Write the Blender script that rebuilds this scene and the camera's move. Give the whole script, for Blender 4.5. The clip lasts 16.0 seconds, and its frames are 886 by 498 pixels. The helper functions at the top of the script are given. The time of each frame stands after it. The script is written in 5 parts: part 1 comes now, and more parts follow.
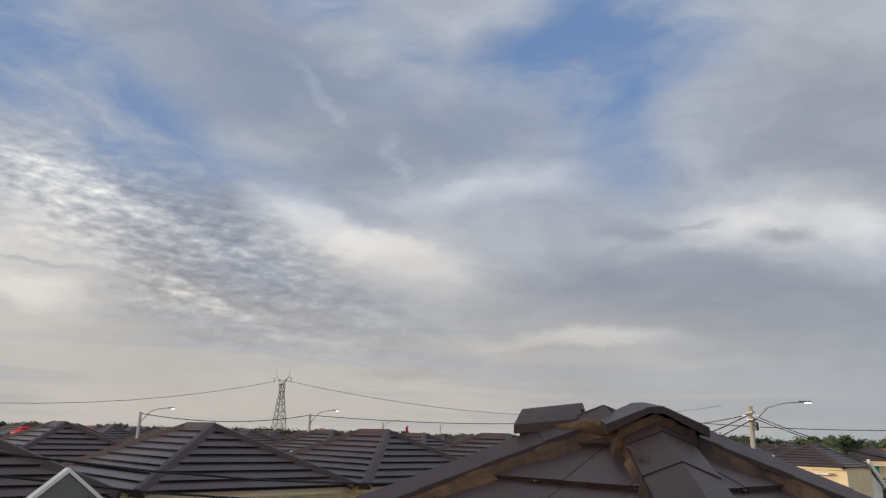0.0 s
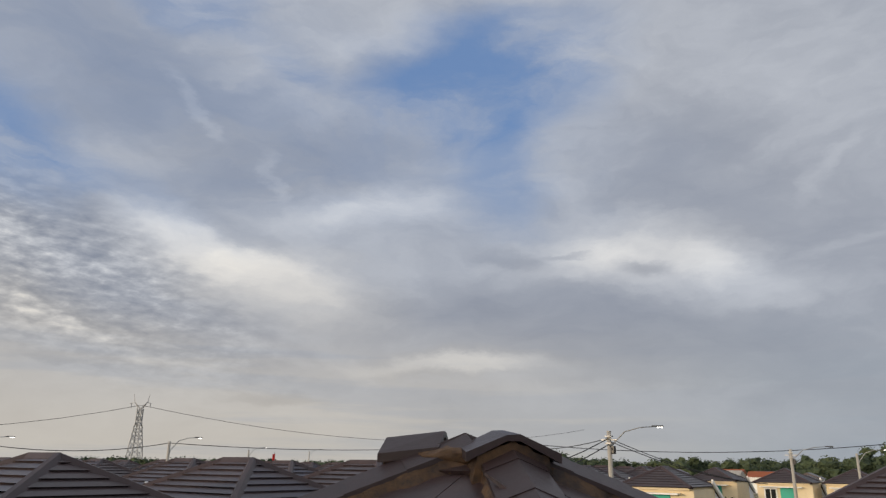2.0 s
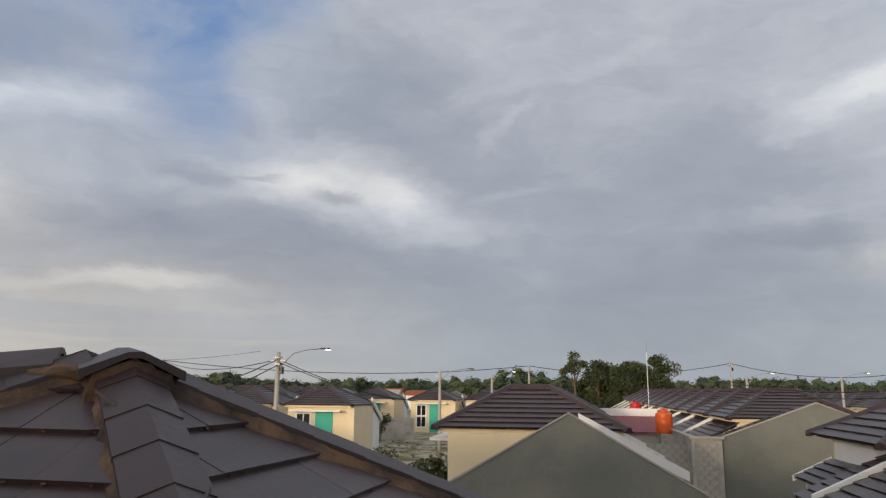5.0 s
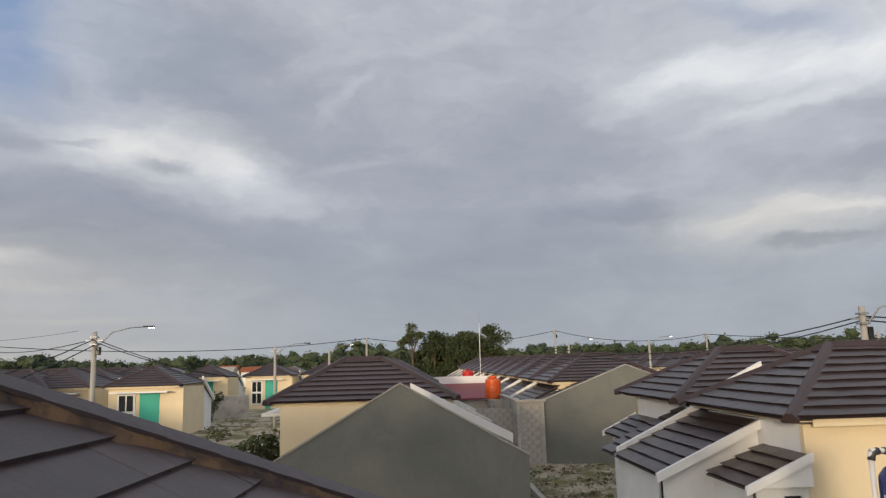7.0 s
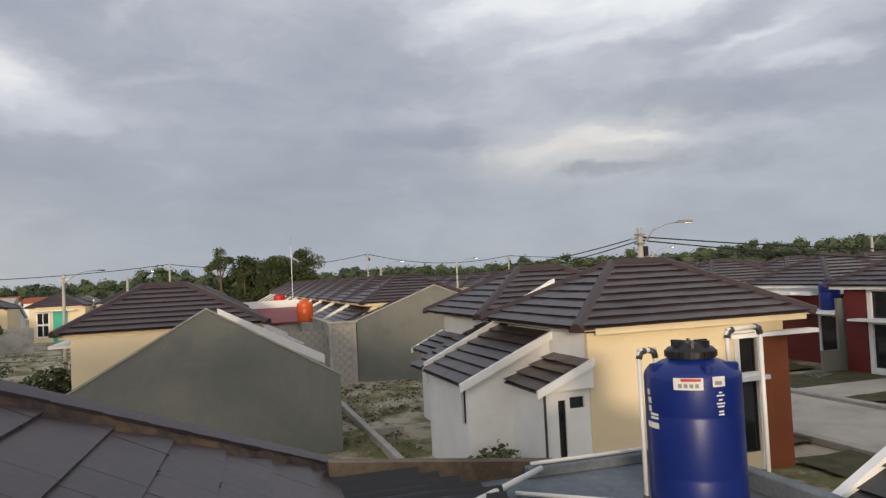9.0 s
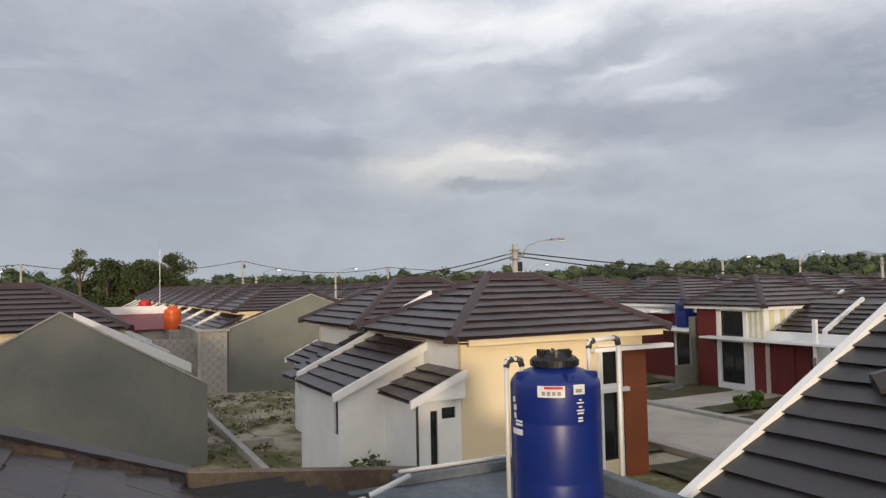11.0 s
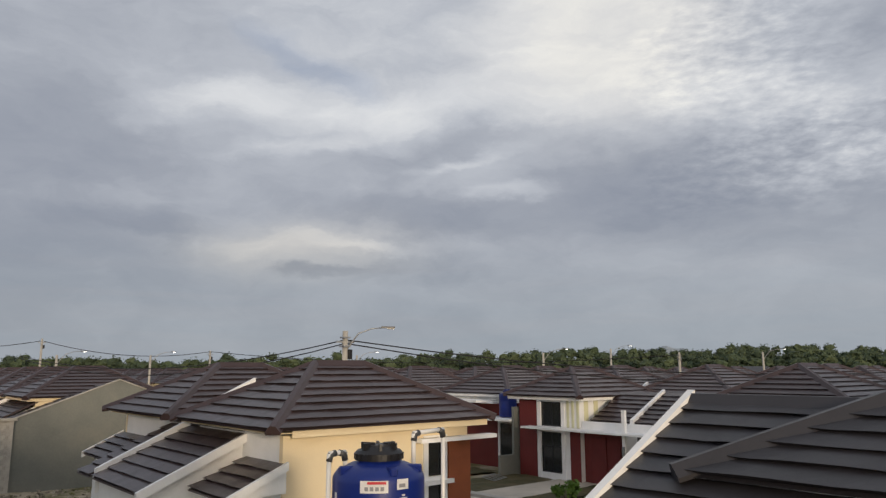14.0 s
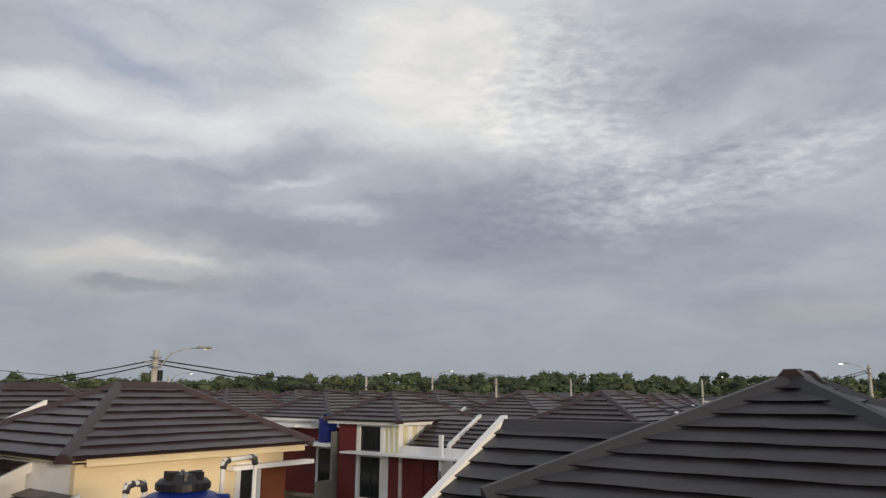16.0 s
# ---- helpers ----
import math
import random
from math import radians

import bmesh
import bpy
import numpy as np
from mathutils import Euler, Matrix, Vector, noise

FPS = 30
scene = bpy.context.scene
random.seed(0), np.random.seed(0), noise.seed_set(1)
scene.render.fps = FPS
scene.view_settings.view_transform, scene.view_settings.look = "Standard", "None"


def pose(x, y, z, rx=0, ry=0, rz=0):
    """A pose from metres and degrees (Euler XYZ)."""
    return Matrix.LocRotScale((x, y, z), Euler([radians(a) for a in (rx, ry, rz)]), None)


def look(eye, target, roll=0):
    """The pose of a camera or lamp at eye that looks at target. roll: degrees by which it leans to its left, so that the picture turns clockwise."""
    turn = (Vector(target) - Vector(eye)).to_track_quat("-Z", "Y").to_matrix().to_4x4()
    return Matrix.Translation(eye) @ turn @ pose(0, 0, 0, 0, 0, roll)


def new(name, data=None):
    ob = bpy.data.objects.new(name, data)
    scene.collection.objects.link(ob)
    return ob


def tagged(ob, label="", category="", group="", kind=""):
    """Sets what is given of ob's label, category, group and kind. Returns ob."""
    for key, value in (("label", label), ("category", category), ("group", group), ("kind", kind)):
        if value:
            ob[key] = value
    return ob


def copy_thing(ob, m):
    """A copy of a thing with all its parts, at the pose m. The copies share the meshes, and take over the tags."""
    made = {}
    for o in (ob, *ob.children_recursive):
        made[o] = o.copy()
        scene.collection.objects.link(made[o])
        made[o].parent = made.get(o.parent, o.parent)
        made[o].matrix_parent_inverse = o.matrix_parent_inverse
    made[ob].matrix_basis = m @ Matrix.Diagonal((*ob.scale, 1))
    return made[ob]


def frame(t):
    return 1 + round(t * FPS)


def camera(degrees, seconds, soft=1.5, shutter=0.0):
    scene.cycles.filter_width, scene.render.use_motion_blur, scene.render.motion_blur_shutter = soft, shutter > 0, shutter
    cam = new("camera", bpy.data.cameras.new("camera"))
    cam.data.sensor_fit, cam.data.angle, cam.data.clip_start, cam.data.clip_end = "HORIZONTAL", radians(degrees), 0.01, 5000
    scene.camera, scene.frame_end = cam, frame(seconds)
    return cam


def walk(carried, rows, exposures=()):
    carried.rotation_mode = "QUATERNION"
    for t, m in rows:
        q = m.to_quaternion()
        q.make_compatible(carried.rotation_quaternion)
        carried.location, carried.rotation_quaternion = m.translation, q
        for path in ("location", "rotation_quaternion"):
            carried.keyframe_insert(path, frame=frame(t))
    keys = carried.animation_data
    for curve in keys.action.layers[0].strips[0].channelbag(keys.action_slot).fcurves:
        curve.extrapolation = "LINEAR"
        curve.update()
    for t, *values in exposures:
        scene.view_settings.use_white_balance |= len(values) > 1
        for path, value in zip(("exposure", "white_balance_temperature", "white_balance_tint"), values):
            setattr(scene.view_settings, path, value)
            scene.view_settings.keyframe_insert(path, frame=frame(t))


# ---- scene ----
cam = camera(63.49, 16.0, soft=1.35)
# seconds, eye x y z, yaw, pitch, roll
PATH = [
    (0, -0.401, 0.547, 5.041, 45.20, 14.66, 1.54),
    (0.5, -0.375, 0.529, 5.052, 42.56, 16.09, 1.17),
    (1, -0.351, 0.517, 5.053, 40.72, 16.36, 0.95),
    (1.5, -0.331, 0.498, 5.056, 38.92, 17.15, 0.90),
    (2, -0.314, 0.515, 5.058, 35.08, 16.79, 0.73),
    (2.5, -0.310, 0.532, 5.057, 31.13, 15.20, 0.40),
    (3, -0.311, 0.554, 5.040, 25.54, 12.21, 0.80),
    (3.5, -0.288, 0.578, 5.052, 21.64, 11.47, 0.79),
    (6, 0.112, 0.550, 5.034, 2.92, 10.76, 0.17),
    (6.5, 0.135, 0.545, 5.031, 0.09, 10.17, -0.42),
    (7, 0.194, 0.523, 5.038, -2.89, 8.77, -1.58),
    (7.5, 0.191, 0.535, 5.030, -6.29, 8.68, -1.56),
    (8, 0.215, 0.553, 5.021, -9.77, 6.40, -2.04),
    (8.5, 0.237, 0.573, 5.006, -14.12, 2.87, -2.41),
    (11, 0.285, 0.537, 4.944, -27.11, 2.79, -1.09),
    (11.5, 0.302, 0.545, 4.950, -31.17, 5.47, -0.42),
    (12, 0.310, 0.550, 4.956, -33.70, 6.91, -0.09),
    (12.5, 0.310, 0.550, 4.957, -34.75, 7.56, -0.13),
    (13, 0.307, 0.547, 4.961, -35.10, 8.58, -0.51),
    (13.5, 0.308, 0.547, 4.961, -37.63, 8.83, -0.58),
    (14, 0.316, 0.544, 4.964, -40.53, 9.58, -0.13),
    (14.5, 0.315, 0.551, 4.966, -42.57, 9.77, 0.43),
    (15, 0.330, 0.560, 4.970, -45.90, 10.16, 0.22),
    (15.5, 0.346, 0.550, 4.976, -49.96, 10.89, 0.43),
    (16, 0.344, 0.536, 4.975, -54.31, 11.47, 0.44),
]


def eye_pose(x, y, z, yaw, pitch, roll):
    return pose(x, y, z, 0, 0, yaw) @ pose(0, 0, 0, 90 + pitch) @ pose(0, 0, 0, 0, 0, roll)


walk(cam, [(t, eye_pose(*row)) for t, *row in PATH], exposures=[(0.0, 0.10), (3.5, 0.12), (6.0, 0.20), (8.0, 0.22), (9.5, 0.36), (11.0, 0.39), (12.0, 0.18), (12.5, 0.14), (14.5, 0.05), (16.0, 0.06)])

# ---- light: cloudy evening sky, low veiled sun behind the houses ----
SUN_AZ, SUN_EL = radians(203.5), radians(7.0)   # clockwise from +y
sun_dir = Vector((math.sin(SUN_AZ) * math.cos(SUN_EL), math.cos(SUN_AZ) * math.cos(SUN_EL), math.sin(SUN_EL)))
sun = new("sun", bpy.data.lights.new("sun", "SUN"))
sun.data.energy, sun.data.angle, sun.data.color = 1.8, radians(4.0), (1.0, 0.79, 0.56)
sun.matrix_world = look((0, 0, 0), -sun_dir)

world = bpy.data.worlds.new("world")
scene.world = world
world.use_nodes = True
wt = world.node_tree
wt.nodes.clear()


def wmath(op, a, b=None, clamp=False):
    n = wt.nodes.new("ShaderNodeMath")
    n.operation, n.use_clamp = op, clamp
    for i, v in enumerate((a, b)):
        if v is None:
            continue
        if isinstance(v, (int, float)):
            n.inputs[i].default_value = v
        else:
            wt.links.new(v, n.inputs[i])
    return n.outputs[0]


def wstep(v, lo, hi):
    n = wt.nodes.new("ShaderNodeMapRange")
    n.interpolation_type = "SMOOTHSTEP"
    wt.links.new(v, n.inputs[0])
    n.inputs[1].default_value, n.inputs[2].default_value = lo, hi
    return n.outputs[0]


def wmix(f, a, b):
    n = wt.nodes.new("ShaderNodeMix")
    n.data_type = "RGBA"
    for i, v in ((0, f), (6, a), (7, b)):
        if isinstance(v, (int, float)):
            n.inputs[i].default_value = v
        elif isinstance(v, tuple):
            n.inputs[i].default_value = (*v, 1)
        else:
            wt.links.new(v, n.inputs[i])
    return n.outputs[2]


def wnoise(vec, scale, detail, rough, distort=0.0):
    n = wt.nodes.new("ShaderNodeTexNoise")
    wt.links.new(vec, n.inputs["Vector"])
    n.inputs["Scale"].default_value, n.inputs["Detail"].default_value = scale, detail
    n.inputs["Roughness"].default_value, n.inputs["Distortion"].default_value = rough, distort
    return n.outputs["Fac"]


def wmap(vec, rot, scale, loc=(0, 0, 0)):
    n = wt.nodes.new("ShaderNodeMapping")
    wt.links.new(vec, n.inputs[0])
    n.inputs[1].default_value, n.inputs[2].default_value, n.inputs[3].default_value = loc, (0, 0, radians(rot)), scale
    return n.outputs[0]


def wdot(vec, d):
    n = wt.nodes.new("ShaderNodeVectorMath")
    n.operation = "DOT_PRODUCT"
    wt.links.new(vec, n.inputs[0])
    n.inputs[1].default_value = Vector(d).normalized()
    return n.outputs["Value"]


coord = wt.nodes.new("ShaderNodeTexCoord").outputs["Generated"]
split = wt.nodes.new("ShaderNodeSeparateXYZ")
wt.links.new(coord, split.inputs[0])
up = wmath("MAXIMUM", split.outputs[2], 0.0)
deck_h = wmath("ADD", up, 0.16)
flat = wt.nodes.new("ShaderNodeCombineXYZ")
wt.links.new(wmath("DIVIDE", split.outputs[0], deck_h), flat.inputs[0])
wt.links.new(wmath("DIVIDE", split.outputs[1], deck_h), flat.inputs[1])
plane = flat.outputs[0]

sky = wt.nodes.new("ShaderNodeTexSky")
sky.sky_type, sky.sun_disc, sky.sun_elevation, sky.sun_rotation = "NISHITA", False, SUN_EL, SUN_AZ
sky.air_density, sky.dust_density, sky.ozone_density = 1.0, 1.5, 2.0
dim = wt.nodes.new("ShaderNodeVectorMath")
dim.operation = "SCALE"
wt.links.new(sky.outputs[0], dim.inputs[0])
dim.inputs["Scale"].default_value = 0.11
clear = wmix(0.6, dim.outputs[0], (0.19, 0.315, 0.60))

# bearings in degrees: x to the right of +y, y up
flat_len = wmath("SQRT", wmath("ADD", wmath("MULTIPLY", split.outputs[0], split.outputs[0]), wmath("MULTIPLY", split.outputs[1], split.outputs[1])))
dome = wt.nodes.new("ShaderNodeCombineXYZ")
wt.links.new(wmath("MULTIPLY", wmath("ARCTAN2", split.outputs[0], split.outputs[1]), 57.2958), dome.inputs[0])
wt.links.new(wmath("MULTIPLY", wmath("ARCTAN2", split.outputs[2], flat_len), 57.2958), dome.inputs[1])


def wwarp(vec, source, scale, detail, rough, amount):
    """Push a vector about by a noise, so that edges fray."""
    n = wt.nodes.new("ShaderNodeTexNoise")
    wt.links.new(source, n.inputs["Vector"])
    n.inputs["Scale"].default_value, n.inputs["Detail"].default_value, n.inputs["Roughness"].default_value = scale, detail, rough
    m = wt.nodes.new("ShaderNodeVectorMath")
    m.operation = "MULTIPLY_ADD"
    wt.links.new(n.outputs["Color"], m.inputs[0])
    m.inputs[1].default_value, m.inputs[2].default_value = amount, tuple(-c / 2 for c in amount)
    o = wt.nodes.new("ShaderNodeVectorMath")
    wt.links.new(vec, o.inputs[0])
    wt.links.new(m.outputs[0], o.inputs[1])
    return o.outputs[0]


fray = wmap(dome.outputs[0], 0, (0.05, 0.11, 1))
bent = wwarp(dome.outputs[0], fray, 1.6, 9, 0.60, (9.0, 5.5, 0))


bent_xy = wt.nodes.new("ShaderNodeSeparateXYZ")
wt.links.new(bent, bent_xy.inputs[0])


def cloud(x, y, a, b, turn, weight, before=None):
    """A soft-edged oval of the layer, its half axes a and b, its long axis turned from level.
    before: a value that has to be worked out first; it rides in z, shrunk to nothing, so that few values are held at once."""
    v = wt.nodes.new("ShaderNodeCombineXYZ")
    wt.links.new(bent_xy.outputs[0], v.inputs[0])
    wt.links.new(bent_xy.outputs[1], v.inputs[1])
    if before is not None:
        wt.links.new(before, v.inputs[2])
    n = wt.nodes.new("ShaderNodeMapping")
    n.vector_type = "TEXTURE"
    wt.links.new(v.outputs[0], n.inputs[0])
    n.inputs[1].default_value, n.inputs[2].default_value, n.inputs[3].default_value = (x, y, 0), (0, 0, radians(turn)), (a, b, 1e6)
    d = wt.nodes.new("ShaderNodeVectorMath")
    d.operation = "LENGTH"
    wt.links.new(n.outputs[0], d.inputs[0])
    r = wt.nodes.new("ShaderNodeMapRange")
    r.interpolation_type = "SMOOTHSTEP"
    wt.links.new(d.outputs["Value"], r.inputs[0])
    r.inputs[1].default_value, r.inputs[2].default_value, r.inputs[3].default_value, r.inputs[4].default_value = 0.25, 1.35, weight, 0.0
    return r.outputs[0]


def gathered(rows, before=None):
    total = None
    for row in rows:
        v = cloud(*row, before if total is None else total)
        total = v if total is None else wmath("ADD", total, v)
    return total


# bearing, height, half width, half height, turn, weight
WEST_LIT = [(-75.7, 12.4, 5.9, 6.7, 0, 0.18), (-55.3, 16.7, 6.7, 2.7, -10, 0.16), (-48.2, 13.7, 7.7, 2.5, -12, 0.2), (-40.8, 19.7, 8.1, 1.7, 8, 0.14), (-18.2, 16.5, 9.3, 3, -5, 0.2), (-56.3, 26.3, 3.5, 0.6, -42, 0.12), (-49.3, 22.4, 2.7, 0.5, -50, 0.1), (-62.1, 9.5, 4.8, 0.7, -25, 0.2), (-73.1, 16.8, 9.3, 1, -14, 0.14), (-34, 7.6, 8.8, 0.7, 0, 0.12), (-75.2, 8.9, 3.5, 1.2, 0, 0.12), (-52.5, 9, 7.1, 0.6, -12, 0.08), (-39.9, 33, 6.8, 1.7, 10, 0.1)]
WEST_DARK = [(-62, 28, 15.9, 5.5, -20, -0.20), (-44.7, 23.5, 11.2, 2.9, 10, -0.2), (-51.4, 17.6, 4.3, 1.2, -28, -0.17), (-15.9, 24, 7.9, 6.7, 0, -0.1), (-63.6, 17.2, 5.6, 2.2, -15, -0.22), (-65.5, 13.3, 13.6, 3.2, -25, -0.1), (-54.7, 9.4, 11.6, 2.4, -13, -0.17), (-26.6, 11, 20.6, 4.1, -4, -0.17), (-17.8, 14.9, 2.4, 0.7, 0, -0.16), (-30.1, 16.4, 3.1, 1, -8, -0.16), (-25.4, 16.7, 2.1, 0.3, 0, -0.16), (-62.3, 7.1, 4.3, 0.5, 0, -0.16), (-75.5, 11, 2.7, 0.3, -4, -0.14), (-47.1, 4.8, 3.6, 0.7, -4, -0.22)]
NORTH_LIT = [(-11.7, 14.2, 4, 1.8, -30, 0.14), (-8.2, 11.8, 8.4, 1.1, 0, 0.07), (-31.7, 7.4, 6.7, 0.7, -3, 0.12), (-3.9, 21.3, 2.3, 0.7, 38, 0.09), (-6.6, 20, 1.7, 0.6, 30, 0.07), (-4.6, 15.4, 3, 0.6, 15, 0.08), (4, 25.3, 6.4, 0.8, 25, 0.05), (-9.9, 11.8, 8.4, 1, -10, 0.05), (22.2, 20.7, 6.3, 1.6, 14, 0.12), (28.1, 17.4, 5.7, 0.8, 10, 0.14), (29.2, 9.1, 10.6, 2.6, 0, 0.11), (31.2, 21.3, 12.5, 2, 5, 0.06)]
NORTH_DARK = [(-4, 9, 22, 6, 0, -0.12), (9, 12, 14, 8, 0, -0.10), (-11.6, 20.1, 12.3, 5.7, -12, -0.12), (5.8, 23.1, 11.9, 4.8, 10, -0.04), (-18.5, 15.1, 3.2, 0.7, -8, -0.12), (-25.6, 11.1, 10.4, 3.2, 0, -0.1), (16.4, 11.2, 6.6, 1.1, 0, -0.1), (30.1, 7.5, 3, 0.5, 0, -0.14), (34.3, 7.5, 3.1, 1.2, 10, -0.12), (33.3, 13.7, 7.4, 2.3, 10, -0.08), (3.9, 18.6, 22.3, 6.2, 0, -0.03), (-7.3, 7.6, 15.6, 1.6, 0, -0.06)]
EAST_LIT = [(50, 30, 36, 12, 0, 0.15), (44, 19.5, 13, 4, 0, 0.10), (33.7, 20.5, 14.1, 2.6, 5, 0.11), (43.7, 16.9, 7.2, 0.6, 12, 0.12), (45.7, 13.9, 3.8, 0.8, 10, 0.12), (38.4, 14.4, 3, 0.7, 40, 0.07), (35.2, 9.6, 4.9, 0.5, -4, 0.12), (28, 10, 6.7, 2, 0, 0.06), (46.6, 14, 4.5, 0.9, 10, 0.05), (29.1, 20.1, 14.5, 2.6, 0, 0.08), (54, 26.1, 10.5, 8.4, 0, 0.26), (64, 19.9, 8.4, 2.4, -12, 0.2), (84.3, 17.2, 5.1, 1.4, 15, 0.14), (70.9, 14.6, 4.3, 1.4, 10, 0.12), (82.2, 6.4, 5.6, 0.8, 0, 0.08), (77.6, 20.7, 10.3, 1.7, 15, 0.08)]
EAST_DARK = [(38.5, 17.8, 8.5, 1.3, 14, -0.08), (30.2, 7.8, 2.7, 0.4, 0, -0.14), (9.8, 5.7, 10.4, 4.4, 0, -0.09), (14.5, 16.9, 9.1, 4.5, 0, -0.1), (16.3, 11.4, 5.9, 1.1, 0, -0.1), (40.7, 12, 9, 2, 0, -0.14), (56.4, 14.6, 10.4, 3.4, -3, -0.22), (40.5, 11.5, 9.7, 2, 0, -0.08), (37.3, 7.9, 6.9, 1.7, -5, -0.12), (80.9, 25.8, 10.3, 5.2, 10, -0.13), (45.6, 18, 10.7, 1.2, 8, -0.12), (70.8, 11.6, 19.6, 3, 3, -0.13), (28.6, 24, 4.8, 1, -20, -0.1), (76.2, 18.4, 4.6, 0.8, 20, -0.1)]
BLUE = [(-77, 24, 14, 4.2, -18, 1.2), (-57, 33.5, 6, 2, 0, 0.6), (-31, 30.5, 12, 5.0, 12, 1.1), (-31, 24, 5.5, 5.5, 0, 0.28), (-52, 27, 34, 9, -8, 0.30), (-49, 30, 4, 1.6, -20, 0.4), (-61.9, 20.2, 9.1, 1.7, -12, 0.3), (-29.4, 22.4, 4.1, 4.5, 0, 0.25), (29, 24.1, 6, 1.4, -20, 0.25)]
RIPPLE = [(-65.1, 13.4, 17.1, 5.6, -22, 1), (-73.8, 16.3, 8, 2, -12, 0.6), (64.5, 23.3, 9.2, 7.4, 0, 0.45), (73.1, 15.8, 18, 3.4, 8, 0.55)]
WARM = [(-75.4, 10.4, 13, 7.1, 0, 0.7), (-49.1, 13.4, 11.7, 3.2, -8, 0.7), (-19, 16.4, 9, 2.9, 0, 0.35), (-34, 7.6, 10.6, 1.1, 0, 0.5), (-61.3, 9.6, 8.7, 1.7, -20, 0.5), (29.2, 9.1, 11, 3.1, 0, 0.5), (54.5, 26.1, 11.4, 8.8, 0, 0.35), (27.3, 9.5, 7.7, 2, 0, 0.3), (82.2, 6.4, 6.8, 1.1, 0, 0.35)]

broad = wnoise(wmap(plane, 25, (0.5, 0.75, 1), (3.1, 1.7, 0)), 1.0, 5, 0.5, 0.5)
wisp = wnoise(wmap(bent, 14, (0.035, 0.10, 1), (2.0, 0.7, 0)), 1.6, 8, 0.58, 0.5)
fleck = wnoise(wmap(bent, -8, (0.10, 0.22, 1), (7.4, 2.2, 0)), 1.6, 6, 0.6, 0.3)
ripple = wnoise(wmap(dome.outputs[0], 18, (0.36, 0.95, 1), (0.4, 0.2, 0)), 1.7, 4, 0.55, 0.15)
fields = []
for rows in (WEST_LIT, NORTH_LIT, EAST_LIT, WEST_DARK, NORTH_DARK, EAST_DARK, BLUE, RIPPLE, WARM):
    fields.append(gathered(rows, fields[-1] if fields else None))
blue_room, ripple_room, warm_room = (wmath("MINIMUM", v, 1.0) for v in fields[6:])
tone = wmath("MULTIPLY", broad, -0.20)
fields[0] = wmath("MULTIPLY", fields[0], 1.4)
for v in fields[:6]:
    tone = wmath("ADD", tone, v)
tone = wmath("ADD", tone, 0.57)
tone = wmath("ADD", tone, wmath("MULTIPLY", wmath("SUBTRACT", wisp, 0.5), 0.36))
tone = wmath("ADD", tone, wmath("MULTIPLY", wmath("SUBTRACT", fleck, 0.5), 0.32))
tone = wmath("ADD", tone, wmath("MULTIPLY", wmath("MULTIPLY", wmath("SUBTRACT", ripple, 0.5), ripple_room), 1.4))
ramp = wt.nodes.new("ShaderNodeValToRGB")
wt.links.new(tone, ramp.inputs[0])
e = ramp.color_ramp.elements
e[0].position, e[0].color = 0.08, (0.235, 0.262, 0.325, 1)
e[1].position, e[1].color = 1.0, (0.86, 0.86, 0.83, 1)
for pos, col in ((0.34, (0.325, 0.350, 0.405, 1)), (0.58, (0.465, 0.490, 0.540, 1)), (0.80, (0.655, 0.67, 0.695, 1))):
    k = e.new(pos)
    k.color = col
tint = wt.nodes.new("ShaderNodeMix")
tint.data_type, tint.blend_type = "RGBA", "MULTIPLY"
wt.links.new(warm_room, tint.inputs[0])
wt.links.new(ramp.outputs[0], tint.inputs[6])
tint.inputs[7].default_value = (1.06, 0.99, 0.89, 1)
gap = wmath("MULTIPLY", blue_room, wstep(wisp, 0.80, 0.38))
above = wmix(gap, tint.outputs[2], clear)
# haze towards the horizon, warm on the sunset side
west = wdot(coord, (-0.86, 0.50, 0.0))
low = wmath("SUBTRACT", 1.0, wstep(up, 0.01, 0.25))
warm = wstep(west, 0.55, 1.0)
haze = wmix(warm, (0.265, 0.305, 0.340), (0.56, 0.495, 0.39))
band = wstep(wnoise(wmap(coord, 0, (1.6, 1.6, 26), (0, 0, 3)), 1.0, 6, 0.6, 0.3), 0.44, 0.62)
haze = wmix(wmath("MULTIPLY", band, 0.5), haze, (0.31, 0.325, 0.345))
above = wmix(wmath("MULTIPLY", low, 0.62), above, haze)
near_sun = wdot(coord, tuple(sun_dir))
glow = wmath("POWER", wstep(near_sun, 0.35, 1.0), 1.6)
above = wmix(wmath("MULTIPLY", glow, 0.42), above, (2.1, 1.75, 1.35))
ground_side = wstep(split.outputs[2], -0.06, 0.0)
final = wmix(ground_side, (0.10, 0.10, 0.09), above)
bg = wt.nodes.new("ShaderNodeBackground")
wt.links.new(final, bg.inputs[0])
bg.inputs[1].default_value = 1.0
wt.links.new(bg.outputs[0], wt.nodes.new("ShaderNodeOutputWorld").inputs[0])


